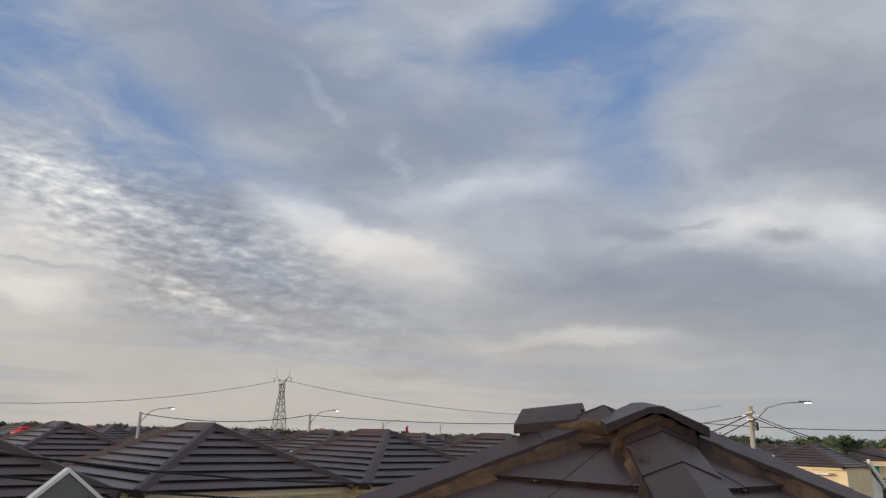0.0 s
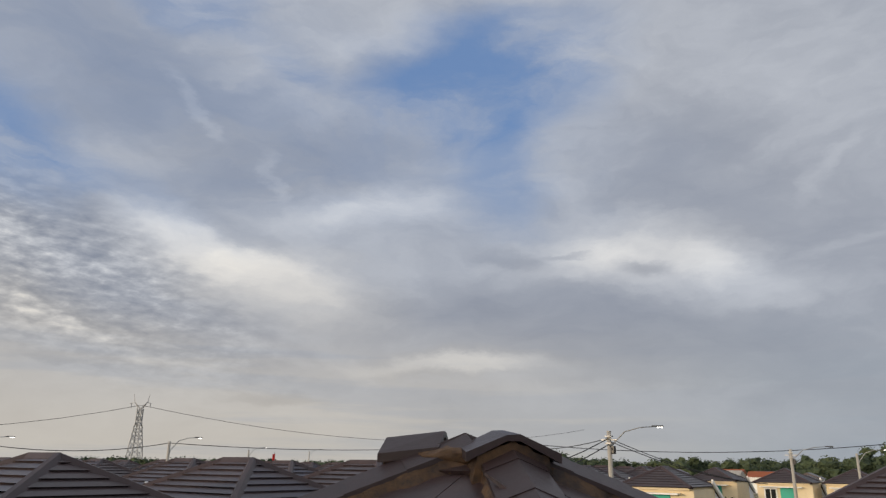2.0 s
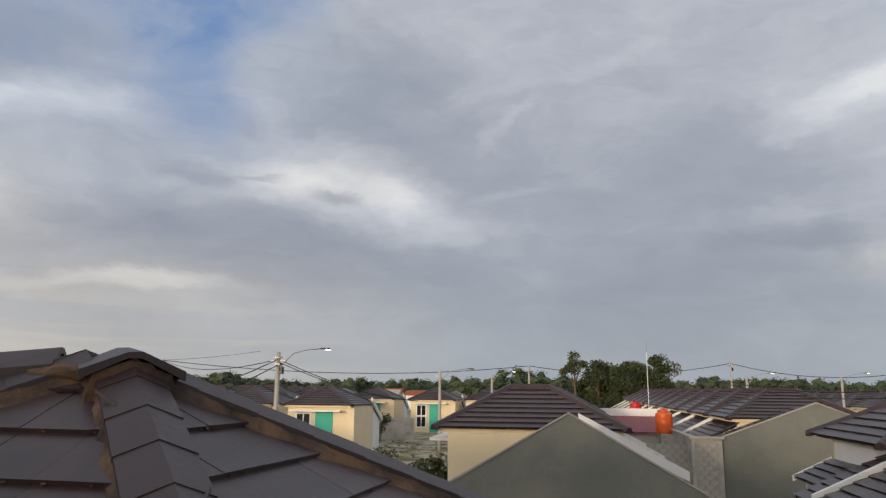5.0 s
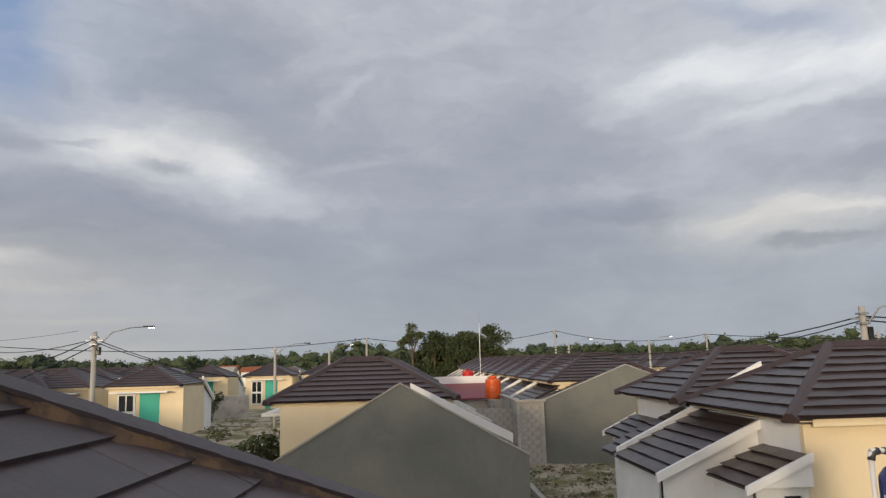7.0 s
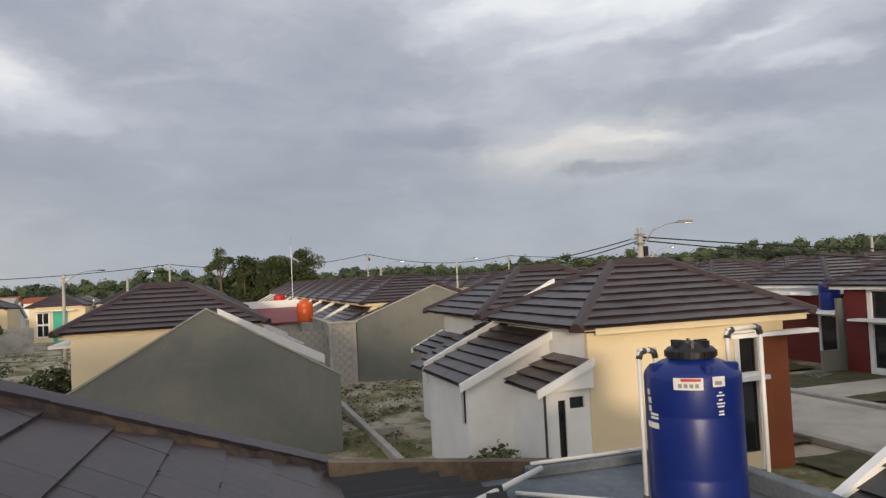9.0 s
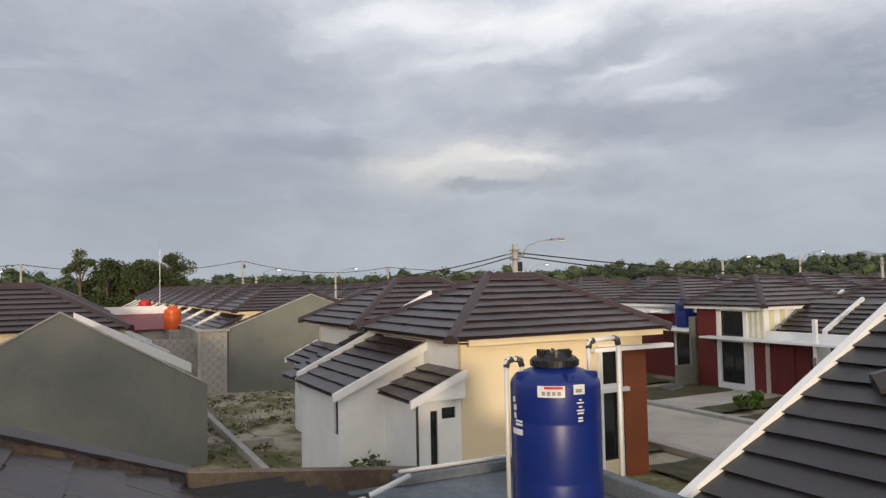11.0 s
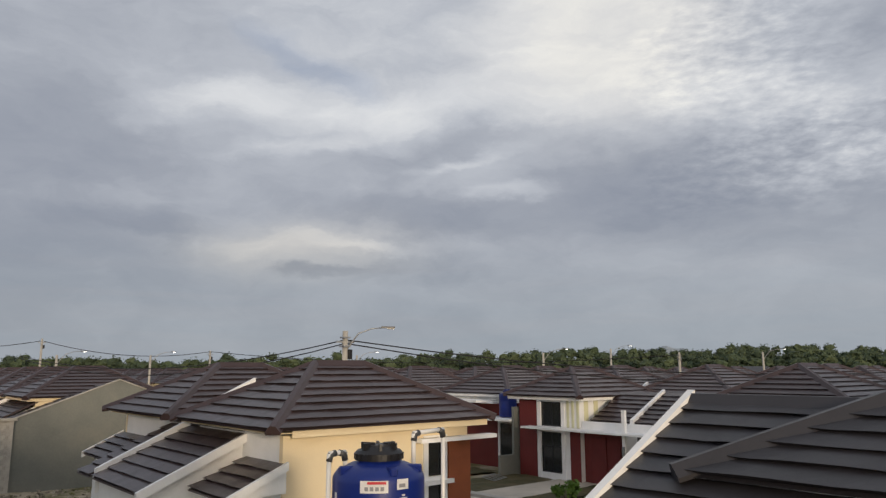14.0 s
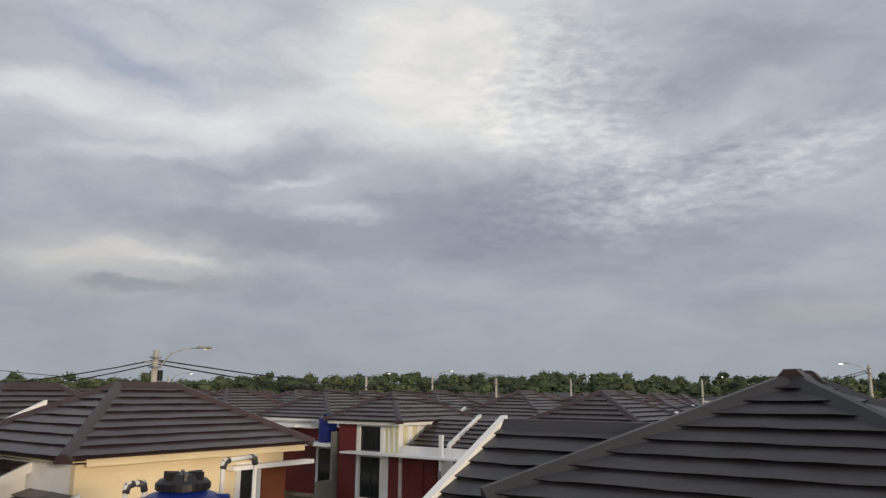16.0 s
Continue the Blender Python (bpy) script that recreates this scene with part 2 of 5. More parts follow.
# ---- materials ----
def material(name, base, rough=0.7, metal=0.0, dark=None, light=None, grain=20.0, patch=1.2, amount=0.5, bump=0.15, island=0.0, spec=0.5, coat=0.0):
    """Two-scale varied surface: broad stains from dark to light round the base, fine grain in colour and relief."""
    m = bpy.data.materials.new(name)
    m.use_nodes = True
    nt = m.node_tree
    bsdf = nt.nodes["Principled BSDF"]
    co = nt.nodes.new("ShaderNodeTexCoord")
    dark = dark or tuple(c * 0.72 for c in base)
    light = light or tuple(min(1, c * 1.18) for c in base)

    def noise_node(scale, detail, rough_, distort=0.0):
        n = nt.nodes.new("ShaderNodeTexNoise")
        nt.links.new(co.outputs["Object"], n.inputs["Vector"])
        n.inputs["Scale"].default_value, n.inputs["Detail"].default_value = scale, detail
        n.inputs["Roughness"].default_value, n.inputs["Distortion"].default_value = rough_, distort
        return n.outputs["Fac"]

    big, fine = noise_node(patch, 6, 0.62, 0.4), noise_node(grain, 8, 0.7)
    ramp = nt.nodes.new("ShaderNodeValToRGB")
    ramp.color_ramp.elements[0].position, ramp.color_ramp.elements[1].position = 0.32, 0.70
    ramp.color_ramp.elements[0].color, ramp.color_ramp.elements[1].color = (*dark, 1), (*light, 1)
    mid = ramp.color_ramp.elements.new(0.5)
    mid.color = (*base, 1)
    blend = nt.nodes.new("ShaderNodeMath")
    blend.operation = "MULTIPLY_ADD"
    nt.links.new(fine, blend.inputs[0])
    blend.inputs[1].default_value = 0.45 * amount
    offset = nt.nodes.new("ShaderNodeMath")
    offset.operation = "MULTIPLY_ADD"
    nt.links.new(big, offset.inputs[0])
    offset.inputs[1].default_value, offset.inputs[2].default_value = amount, 0.5 - 0.5 * amount - 0.225 * amount
    nt.links.new(offset.outputs[0], blend.inputs[2])
    last = blend.outputs[0]
    if island:
        info = nt.nodes.new("ShaderNodeObjectInfo")
        geo = nt.nodes.new("ShaderNodeNewGeometry")
        both = nt.nodes.new("ShaderNodeMath")
        both.operation = "ADD"
        nt.links.new(info.outputs["Random"], both.inputs[0])
        nt.links.new(geo.outputs["Random Per Island"], both.inputs[1])
        vary = nt.nodes.new("ShaderNodeMath")
        vary.operation = "MULTIPLY_ADD"
        nt.links.new(both.outputs[0], vary.inputs[0])
        vary.inputs[1].default_value = island
        shift = nt.nodes.new("ShaderNodeMath")
        shift.operation = "SUBTRACT"
        nt.links.new(last, shift.inputs[0])
        shift.inputs[1].default_value = island
        nt.links.new(shift.outputs[0], vary.inputs[2])
        last = vary.outputs[0]
    nt.links.new(last, ramp.inputs[0])
    nt.links.new(ramp.outputs[0], bsdf.inputs["Base Color"])
    rr = nt.nodes.new("ShaderNodeMapRange")
    nt.links.new(fine, rr.inputs[0])
    rr.inputs[3].default_value, rr.inputs[4].default_value = max(0.02, rough - 0.12), min(1, rough + 0.12)
    nt.links.new(rr.outputs[0], bsdf.inputs["Roughness"])
    bsdf.inputs["Metallic"].default_value = metal
    bsdf.inputs["Specular IOR Level"].default_value = spec
    bsdf.inputs["Coat Weight"].default_value = coat
    if bump:
        b = nt.nodes.new("ShaderNodeBump")
        b.inputs["Strength"].default_value, b.inputs["Distance"].default_value = bump, 0.02
        nt.links.new(fine, b.inputs["Height"])
        nt.links.new(b.outputs[0], bsdf.inputs["Normal"])
    return m


def two_tone(name, a, b, scale, lo, hi, rough=0.9, grain=30.0, bump=0.4):
    """Ground cover: two materials' colours laid over one another by a broad ragged noise."""
    m = material(name, a, rough, grain=grain, bump=bump, amount=0.9, patch=scale * 3)
    nt = m.node_tree
    bsdf = nt.nodes["Principled BSDF"]
    old = bsdf.inputs["Base Color"].links[0].from_socket
    co = nt.nodes.new("ShaderNodeTexCoord")
    n = nt.nodes.new("ShaderNodeTexNoise")
    nt.links.new(co.outputs["Object"], n.inputs["Vector"])
    n.inputs["Scale"].default_value, n.inputs["Detail"].default_value, n.inputs["Roughness"].default_value = scale, 8, 0.7
    r = nt.nodes.new("ShaderNodeMapRange")
    nt.links.new(n.outputs["Fac"], r.inputs[0])
    r.inputs[1].default_value, r.inputs[2].default_value = lo, hi
    mix = nt.nodes.new("ShaderNodeMix")
    mix.data_type = "RGBA"
    nt.links.new(r.outputs[0], mix.inputs[0])
    nt.links.new(old, mix.inputs[6])
    mix.inputs[7].default_value = (*b, 1)
    nt.links.new(mix.outputs[2], bsdf.inputs["Base Color"])
    return m


TILE = material("dark_roof_tile", (0.060, 0.043, 0.044), 0.34, grain=14, patch=0.9, amount=0.8, island=0.12, bump=0.12)
TILE_NEAR = material("brown_painted_tile", (0.060, 0.036, 0.035), 0.38, dark=(0.036, 0.024, 0.025), light=(0.088, 0.056, 0.050), grain=22, patch=1.6, amount=0.75, island=0.16, bump=0.10)
TILE_GREY = material("charcoal_roof_tile", (0.031, 0.029, 0.033), 0.44, grain=25, patch=1.1, amount=0.8, island=0.14, bump=0.12)
CAP = material("ridge_cap", (0.050, 0.031, 0.031), 0.44, grain=18, patch=1.4, amount=0.8, bump=0.12)
MORTAR = material("stained_brown_mortar", (0.090, 0.050, 0.025), 0.7, dark=(0.036, 0.023, 0.018), light=(0.17, 0.095, 0.045), grain=16, patch=3.0, amount=1.4, bump=0.7)
CREAM = material("cream_paint", (0.82, 0.70, 0.48), 0.8, dark=(0.74, 0.62, 0.42), grain=30, patch=0.7, amount=0.4, bump=0.06)
WHITE = material("white_paint", (0.86, 0.87, 0.87), 0.75, dark=(0.76, 0.77, 0.77), grain=25, patch=0.8, amount=0.5, bump=0.06)
GREYWALL = material("grey_cement_render", (0.185, 0.195, 0.180), 0.9, dark=(0.15, 0.16, 0.15), light=(0.235, 0.235, 0.205), grain=12, patch=0.45, amount=0.9, bump=0.25)
BLOCK = material("bare_concrete_block", (0.44, 0.425, 0.39), 0.95, dark=(0.28, 0.265, 0.24), light=(0.52, 0.50, 0.46), grain=9, patch=1.0, amount=1.2, bump=0.5)
RUST = material("terracotta_paint", (0.30, 0.085, 0.030), 0.75, grain=20, patch=0.8, amount=0.5, bump=0.08)
MAROON = material("maroon_paint", (0.15, 0.020, 0.018), 0.6, grain=20, patch=0.8, amount=0.5, bump=0.06)
LIME = material("pale_lime_paint", (0.70, 0.69, 0.46), 0.75, grain=20, amount=0.4, bump=0.05)
TURQ = material("turquoise_paint", (0.06, 0.46, 0.36), 0.7, grain=20, amount=0.4, bump=0.05)
BLUE = material("blue_polyethylene", (0.006, 0.020, 0.165), 0.36, dark=(0.004, 0.014, 0.13), light=(0.008, 0.025, 0.20), grain=40, patch=2.0, amount=0.5, bump=0.05)
BLACK = material("black_plastic", (0.014, 0.014, 0.016), 0.4, grain=40, bump=0.1)
ORANGE = material("orange_polyethylene", (0.72, 0.12, 0.02), 0.4, grain=30, amount=0.4, bump=0.05)
RED = material("red_plastic", (0.55, 0.02, 0.02), 0.45, grain=30, amount=0.4, bump=0.05)
REDROOF = material("red_metal_sheet", (0.22, 0.02, 0.03), 0.5, grain=20, amount=0.6)
PVC = material("white_pvc", (0.74, 0.74, 0.72), 0.35, grain=30, amount=0.4, bump=0.03)
FITTING = material("grey_pvc_fitting", (0.06, 0.062, 0.065), 0.4, grain=30, bump=0.03)
SLAB = material("blue_grey_waterproof_coat", (0.15, 0.175, 0.20), 0.7, dark=(0.10, 0.115, 0.13), light=(0.24, 0.26, 0.28), grain=14, patch=1.1, amount=1.1, bump=0.2)
BAREWALL = material("brown_wet_cement", (0.17, 0.125, 0.085), 0.85, dark=(0.09, 0.065, 0.045), light=(0.27, 0.20, 0.13), grain=12, patch=1.0, amount=1.2, bump=0.35)
CONCRETE = material("pole_concrete", (0.40, 0.385, 0.35), 0.9, grain=20, patch=2.0, amount=0.7, bump=0.2)
ROAD = material("concrete_road", (0.46, 0.42, 0.355), 0.9, dark=(0.34, 0.31, 0.26), light=(0.55, 0.50, 0.43), grain=18, patch=0.5, amount=0.9, bump=0.2)
GALV = material("galvanised_steel", (0.34, 0.35, 0.36), 0.5, metal=0.6, grain=30, bump=0.05)
CABLE = material("black_cable", (0.012, 0.012, 0.013), 0.6, bump=0)
FRAME = material("black_window_frame", (0.015, 0.015, 0.017), 0.4, bump=0)
BARK = material("tree_bark", (0.11, 0.085, 0.06), 0.95, grain=9, bump=0.6)
LEAF = material("tree_leaf", (0.070, 0.092, 0.030), 0.75, dark=(0.036, 0.052, 0.018), light=(0.11, 0.125, 0.045), grain=0.6, patch=0.12, amount=0.9, island=0.35, bump=0)
# far foliage green, lightened to carry the distance haze in its colour
LEAF_HAZED = material("hazed_leaf", (0.050, 0.074, 0.036), 0.9, dark=(0.030, 0.048, 0.028), light=(0.080, 0.105, 0.050), grain=0.9, patch=0.05, amount=0.9, island=0.3, bump=0)
BUSH = material("bright_shrub_leaf", (0.10, 0.19, 0.025), 0.7, grain=5, amount=0.9, island=0.3, bump=0)
GRASS = two_tone("dry_lawn", (0.058, 0.056, 0.020), (0.105, 0.082, 0.038), 0.9, 0.42, 0.62, grain=25)
SOIL = two_tone("weedy_soil", (0.13, 0.125, 0.045), (0.42, 0.37, 0.28), 0.35, 0.44, 0.56, grain=9)
RUBBLE = material("broken_stone", (0.38, 0.34, 0.28), 0.95, dark=(0.20, 0.175, 0.14), light=(0.50, 0.46, 0.39), grain=6, patch=0.9, amount=1.2, island=0.25, bump=0.5)
# distance haze is put into this pale blue-grey base colour
HAZED_HILL = material("hazed_far_hill", (0.28, 0.32, 0.355), 1.0, grain=0.02, patch=0.004, amount=0.5, bump=0)
GLASS = material("window_glass", (0.010, 0.013, 0.016), 0.06, grain=2, amount=0.3, bump=0.0, spec=0.8)
LABEL = material("white_sticker", (0.75, 0.75, 0.74), 0.5, bump=0)
REDLABEL = material("red_sticker", (0.55, 0.03, 0.05), 0.5, bump=0)
GREYLABEL = material("grey_print", (0.28, 0.28, 0.30), 0.5, bump=0)
LAMPGLOW = bpy.data.materials.new("lit_lamp")
LAMPGLOW.use_nodes = True
LAMPGLOW.node_tree.nodes["Principled BSDF"].inputs["Emission Color"].default_value = (1.0, 0.97, 0.9, 1)
LAMPGLOW.node_tree.nodes["Principled BSDF"].inputs["Emission Strength"].default_value = 3.0


# ---- mesh helpers ----
def link(name, bm, mat, parent=None, label="", smooth=False):
    me = bpy.data.meshes.new(name)
    bm.normal_update()
    bm.to_mesh(me)
    bm.free()
    me.materials.append(mat)
    if smooth:
        for p in me.polygons:
            p.use_smooth = True
    ob = new(name, me)
    if parent:
        ob.parent = parent
    if label:
        ob["label"] = label
    return ob


def part(name, bm, mat, parent, label="", smooth=False):
    return link(name, bm, mat, parent, label, smooth)


def thing(name, label, category, m=None, group="", kind=""):
    ob = tagged(new(name), label, category, group, kind)
    if m:
        ob.matrix_basis = m
    return ob


def box(bm, x0, x1, y0, y1, z0, z1, m=None, bevel=0.0):
    v = [bm.verts.new((x, y, z)) for x in (x0, x1) for y in (y0, y1) for z in (z0, z1)]
    fs = [bm.faces.new([v[i] for i in f]) for f in ((0, 1, 3, 2), (4, 6, 7, 5), (0, 4, 5, 1), (2, 3, 7, 6), (0, 2, 6, 4), (1, 5, 7, 3))]
    if bevel:
        edges = list({e for f in fs for e in f.edges})
        got = bmesh.ops.bevel(bm, geom=edges, offset=bevel, segments=1, affect="EDGES")
        v = list({w for f in got["faces"] for w in f.verts} | {w for f in fs if f.is_valid for w in f.verts})
    if m:
        for w in v:
            w.co = m @ w.co
    return bm


def boxes(*rows, bevel=0.0):
    bm = bmesh.new()
    for r in rows:
        box(bm, *r, bevel=bevel)
    return bm


def solid(bm, bottom, top):
    """A closed body from two loops of as many points."""
    a, b = [bm.verts.new(p) for p in bottom], [bm.verts.new(p) for p in top]
    n = len(a)
    bm.faces.new(a[::-1])
    bm.faces.new(b)
    for i in range(n):
        bm.faces.new((a[i], a[(i + 1) % n], b[(i + 1) % n], b[i]))
    return bm


def prism(bm, outline, axis, lo, hi):
    """An outline of (u, v) pairs pushed along an axis: x takes (y, z), y takes (x, z), z takes (x, y)."""
    def at(u, v, w):
        return {"x": (w, u, v), "y": (u, w, v), "z": (u, v, w)}[axis]
    solid(bm, [at(u, v, lo) for u, v in outline], [at(u, v, hi) for u, v in outline])
    bmesh.ops.recalc_face_normals(bm, faces=bm.faces)
    return bm


def wall_mesh(axis, lo, hi, a0, a1, z0, z1, holes=()):
    """A wall with its thickness from lo to hi along axis, running from a0 to a1, with openings (a, b, z, z)."""
    bm = bmesh.new()
    us = sorted({a0, a1, *[h[0] for h in holes], *[h[1] for h in holes]})
    for u, w in zip(us, us[1:]):
        cuts = sorted((h[2], h[3]) for h in holes if h[0] <= u and h[1] >= w)
        z = z0
        for c0, c1 in (*cuts, (z1, z1)):
            if c0 > z + 1e-4:
                box(bm, *((lo, hi, u, w) if axis == "x" else (u, w, lo, hi)), z, c0)
            z = c1
    bmesh.ops.remove_doubles(bm, verts=bm.verts[:], dist=1e-4)
    return bm


def tube(bm, pts, r, sides=8, r_end=None):
    pts = [Vector(p) for p in pts]
    rings = []
    side = None
    for i, p in enumerate(pts):
        d = (pts[min(i + 1, len(pts) - 1)] - pts[max(i - 1, 0)]).normalized()
        if side is None:
            side = d.cross(Vector((0, 0, 1)) if abs(d.z) < 0.9 else Vector((1, 0, 0))).normalized()
        side = (side - d * side.dot(d)).normalized()
        other = d.cross(side)
        rad = r if r_end is None else r + (r_end - r) * i / (len(pts) - 1)
        rings.append([bm.verts.new(p + rad * (math.cos(a) * side + math.sin(a) * other)) for a in (2 * math.pi * k / sides for k in range(sides))])
    for a, b in zip(rings, rings[1:]):
        for k in range(sides):
            bm.faces.new((a[k], a[(k + 1) % sides], b[(k + 1) % sides], b[k]))
    bm.faces.new(rings[0][::-1])
    bm.faces.new(rings[-1])
    return bm


def lathe(bm, profile, centre=(0, 0, 0), sides=48):
    c = Vector(centre)
    rings = [[bm.verts.new(c + Vector((r * math.cos(a), r * math.sin(a), z))) for a in (2 * math.pi * k / sides for k in range(sides))] for r, z in profile]
    for a, b in zip(rings, rings[1:]):
        for k in range(sides):
            bm.faces.new((a[k], a[(k + 1) % sides], b[(k + 1) % sides], b[k]))
    bm.faces.new(rings[0][::-1])
    bm.faces.new(rings[-1])
    return bm


def sag(a, b, drop, n=14):
    a, b = Vector(a), Vector(b)
    return [a.lerp(b, i / n) - Vector((0, 0, drop * 4 * (i / n) * (1 - i / n))) for i in range(n + 1)]


# ---- tiled roofs ----
def course(bm, bl, br, tl, tr, n, lip=0.052, back=0.002, wavy=False):
    """One row of tiles: a wedge that is thick at its lower edge."""
    n = Vector(n)
    bl, br, tl, tr = map(Vector, (bl, br, tl, tr))
    low = n * -0.012
    if wavy:
        # uneven lower edge, tile by tile, in one strip
        k = max(1, round((br - bl).length / 0.33))
        cols = []
        for i in range(k + 1):
            f = i / k
            p, q = bl.lerp(br, f), tl.lerp(tr, f)
            j = 0.010 * random.uniform(-1, 1)
            cols.append([bm.verts.new(v) for v in (p + low + (q - p).normalized() * 0.055, p + n * (lip + j), q + n * (back + 0.3 * j), q + low)])
        for a, b in zip(cols, cols[1:]):
            for x in range(4):
                bm.faces.new((a[x], b[x], b[(x + 1) % 4], a[(x + 1) % 4]))
        bm.faces.new(cols[0])
        bm.faces.new(cols[-1][::-1])
        bmesh.ops.recalc_face_normals(bm, faces=bm.faces)
        return
    ua, ub = (tl - bl).normalized() * 0.055, (tr - br).normalized() * 0.055
    solid(bm, [bl + low + ua, br + low + ub, tr + low, tl + low], [bl + n * lip, br + n * lip, tr + n * back, tl + n * back])


def roof_face(e0, e1, r1, r0, gauge=0.36):
    """The rows of a face with its eave from e0 to e1 and its top from r0 to r1."""
    e0, e1, r0, r1 = map(Vector, (e0, e1, r0, r1))
    n = (e1 - e0).cross((r0 + r1) / 2 - e0).normalized()
    if n.z < 0:
        n = -n
    length = ((r0 + r1) / 2 - (e0 + e1) / 2)
    along = (e1 - e0).normalized()
    length = (length - along * length.dot(along)).length
    k = max(2, round(length / gauge))
    out = []
    for i in range(k):
        f, g = i / k, min(1.0, (i + 1) / k + 0.02)
        a, b, c, d = e0.lerp(r0, f), e1.lerp(r1, f), e0.lerp(r0, g), e1.lerp(r1, g)
        if (b - a).length > 0.5 and (r1 - r0).length + 0.1 < (e1 - e0).length:
            a, b = a + along * 0.08, b - along * 0.08
            if (d - c).length > 0.3:
                c, d = c + along * 0.08, d - along * 0.08
        out.append((a, b, c, d, n))
    return out


def cap_line(bm, a, b, w=0.17, h=0.075, z0=0.0):
    """A ridge or hip cap with slanting sides."""
    a, b = Vector(a), Vector(b)
    d = (b - a).normalized()
    s = d.cross(Vector((0, 0, 1))).normalized()
    u = s.cross(d)
    prof = [(-w * 0.9, -0.12), (-w, -0.066), (-w * 0.35, h), (w * 0.35, h), (w, -0.066), (w * 0.9, -0.12)]
    solid(bm, [a + s * p + u * (q + z0) for p, q in prof], [b + s * p + u * (q + z0) for p, q in prof])
    bmesh.ops.recalc_face_normals(bm, faces=bm.faces)


def hip_roof(parent, x0, x1, y0, y1, z, pitch, mat=TILE, cap=CAP, singly=False, inset=None, gauge=0.36, xr=None):
    """Four tiled faces, caps, and a boxed eave. The ridge runs along the longer side."""
    h = min(x1 - x0, y1 - y0) / 2
    top = z + h * pitch
    if x1 - x0 >= y1 - y0:
        ra, rb = (x0 + h, (y0 + y1) / 2, top), (x1 - h, (y0 + y1) / 2, top)
    else:
        ra, rb = ((x0 + x1) / 2, y0 + h, top), ((x0 + x1) / 2, y1 - h, top)
    if xr:
        ra, rb = (xr[0], (y0 + y1) / 2, xr[2]), (xr[1], (y0 + y1) / 2, xr[2])
    c = [(x0, y0, z), (x1, y0, z), (x1, y1, z), (x0, y1, z)]
    if x1 - x0 >= y1 - y0 or xr:
        faces = [(c[0], c[1], rb, ra), (c[1], c[2], rb, rb), (c[2], c[3], ra, rb), (c[3], c[0], ra, ra)]
    else:
        faces = [(c[0], c[1], ra, ra), (c[1], c[2], rb, ra), (c[2], c[3], rb, rb), (c[3], c[0], ra, rb)]
    bm = bmesh.new()
    for f in faces:
        for row in roof_face(*f, gauge=gauge):
            if singly:
                one = bmesh.new()
                course(one, *row, wavy=True)
                part("tile_course", one, mat, parent)
            else:
                course(bm, *row)
    if singly:
        bm.free()
        bm = bmesh.new()
        for a, b in ((c[0], ra), (c[1], rb), (c[2], rb), (c[3], ra), (ra, rb)):
            one = bmesh.new()
            cap_line(one, a, Vector(b), z0=0.02)
            part("ridge_cap", one, cap, parent)
        bm.free()
    else:
        part("roof_tiles", bm, mat, parent)
        for a, b in ((c[0], ra), (c[1], rb), (c[2], rb), (c[3], ra), (ra, rb)):
            one = bmesh.new()
            cap_line(one, a, b, z0=0.02)
            part("ridge_cap", one, cap, parent)
    # soffit and a core under the tiles
    bm = bmesh.new()
    v = [bm.verts.new(Vector(p) + Vector((0, 0, -0.03))) for p in c]
    ta, tb = bm.verts.new(Vector(ra) + Vector((0, 0, -0.03))), bm.verts.new(Vector(rb) + Vector((0, 0, -0.03)))
    bm.faces.new(v[::-1])
    if x1 - x0 >= y1 - y0 or xr:
        for f in ((v[0], v[1], tb, ta), (v[1], v[2], tb), (v[2], v[3], ta, tb), (v[3], v[0], ta)):
            bm.faces.new(f)
    else:
        for f in ((v[0], v[1], ta), (v[1], v[2], tb, ta), (v[2], v[3], tb), (v[3], v[0], ta, tb)):
            bm.faces.new(f)
    part("roof_deck", bm, mat, parent)
    return ra, rb


def eave_board(parent, x0, x1, y0, y1, z, mat, h=0.16, t=0.03):
    for row in ((x0, x1, y0, y0 + t, z - h, z), (x0, x1, y1 - t, y1, z - h, z), (x0, x0 + t, y0 + t, y1 - t, z - h, z), (x1 - t, x1, y0 + t, y1 - t, z - h, z)):
        part("fascia", boxes(row), mat, parent)
    part("soffit", boxes((x0 + t, x1 - t, y0 + t, y1 - t, z - h + 0.02, z - h + 0.04)), mat, parent)


def shed_roof(parent, x_low, x_high, y0, y1, z_low, z_high, mat=TILE, singly=False, gauge=0.36):
    rows = roof_face((x_low, y0, z_low), (x_low, y1, z_low), (x_high, y1, z_high), (x_high, y0, z_high), gauge)
    bm = bmesh.new()
    for row in rows:
        if singly:
            one = bmesh.new()
            course(one, *row, wavy=True)
            part("tile_course", one, mat, parent)
        else:
            course(bm, *row)
    if singly:
        bm.free()
    else:
        part("roof_tiles", bm, mat, parent)
    bm = bmesh.new()
    prism(bm, [(x_low, z_low - 0.05), (x_high, z_high - 0.05), (x_high, z_high - 0.015), (x_low, z_low - 0.015)], "y", y0 + 0.01, y1 - 0.01)
    part("roof_deck", bm, mat, parent)


def slope_board(parent, x_low, x_high, y0, y1, z_low, z_high, h=0.16, name="coping", mat=WHITE, lift=0.09):
    bm = bmesh.new()
    prism(bm, [(x_low, z_low - h + lift), (x_high, z_high - h + lift), (x_high, z_high + lift), (x_low, z_low + lift)], "y", y0, y1)
    return part(name, bm, mat, parent)


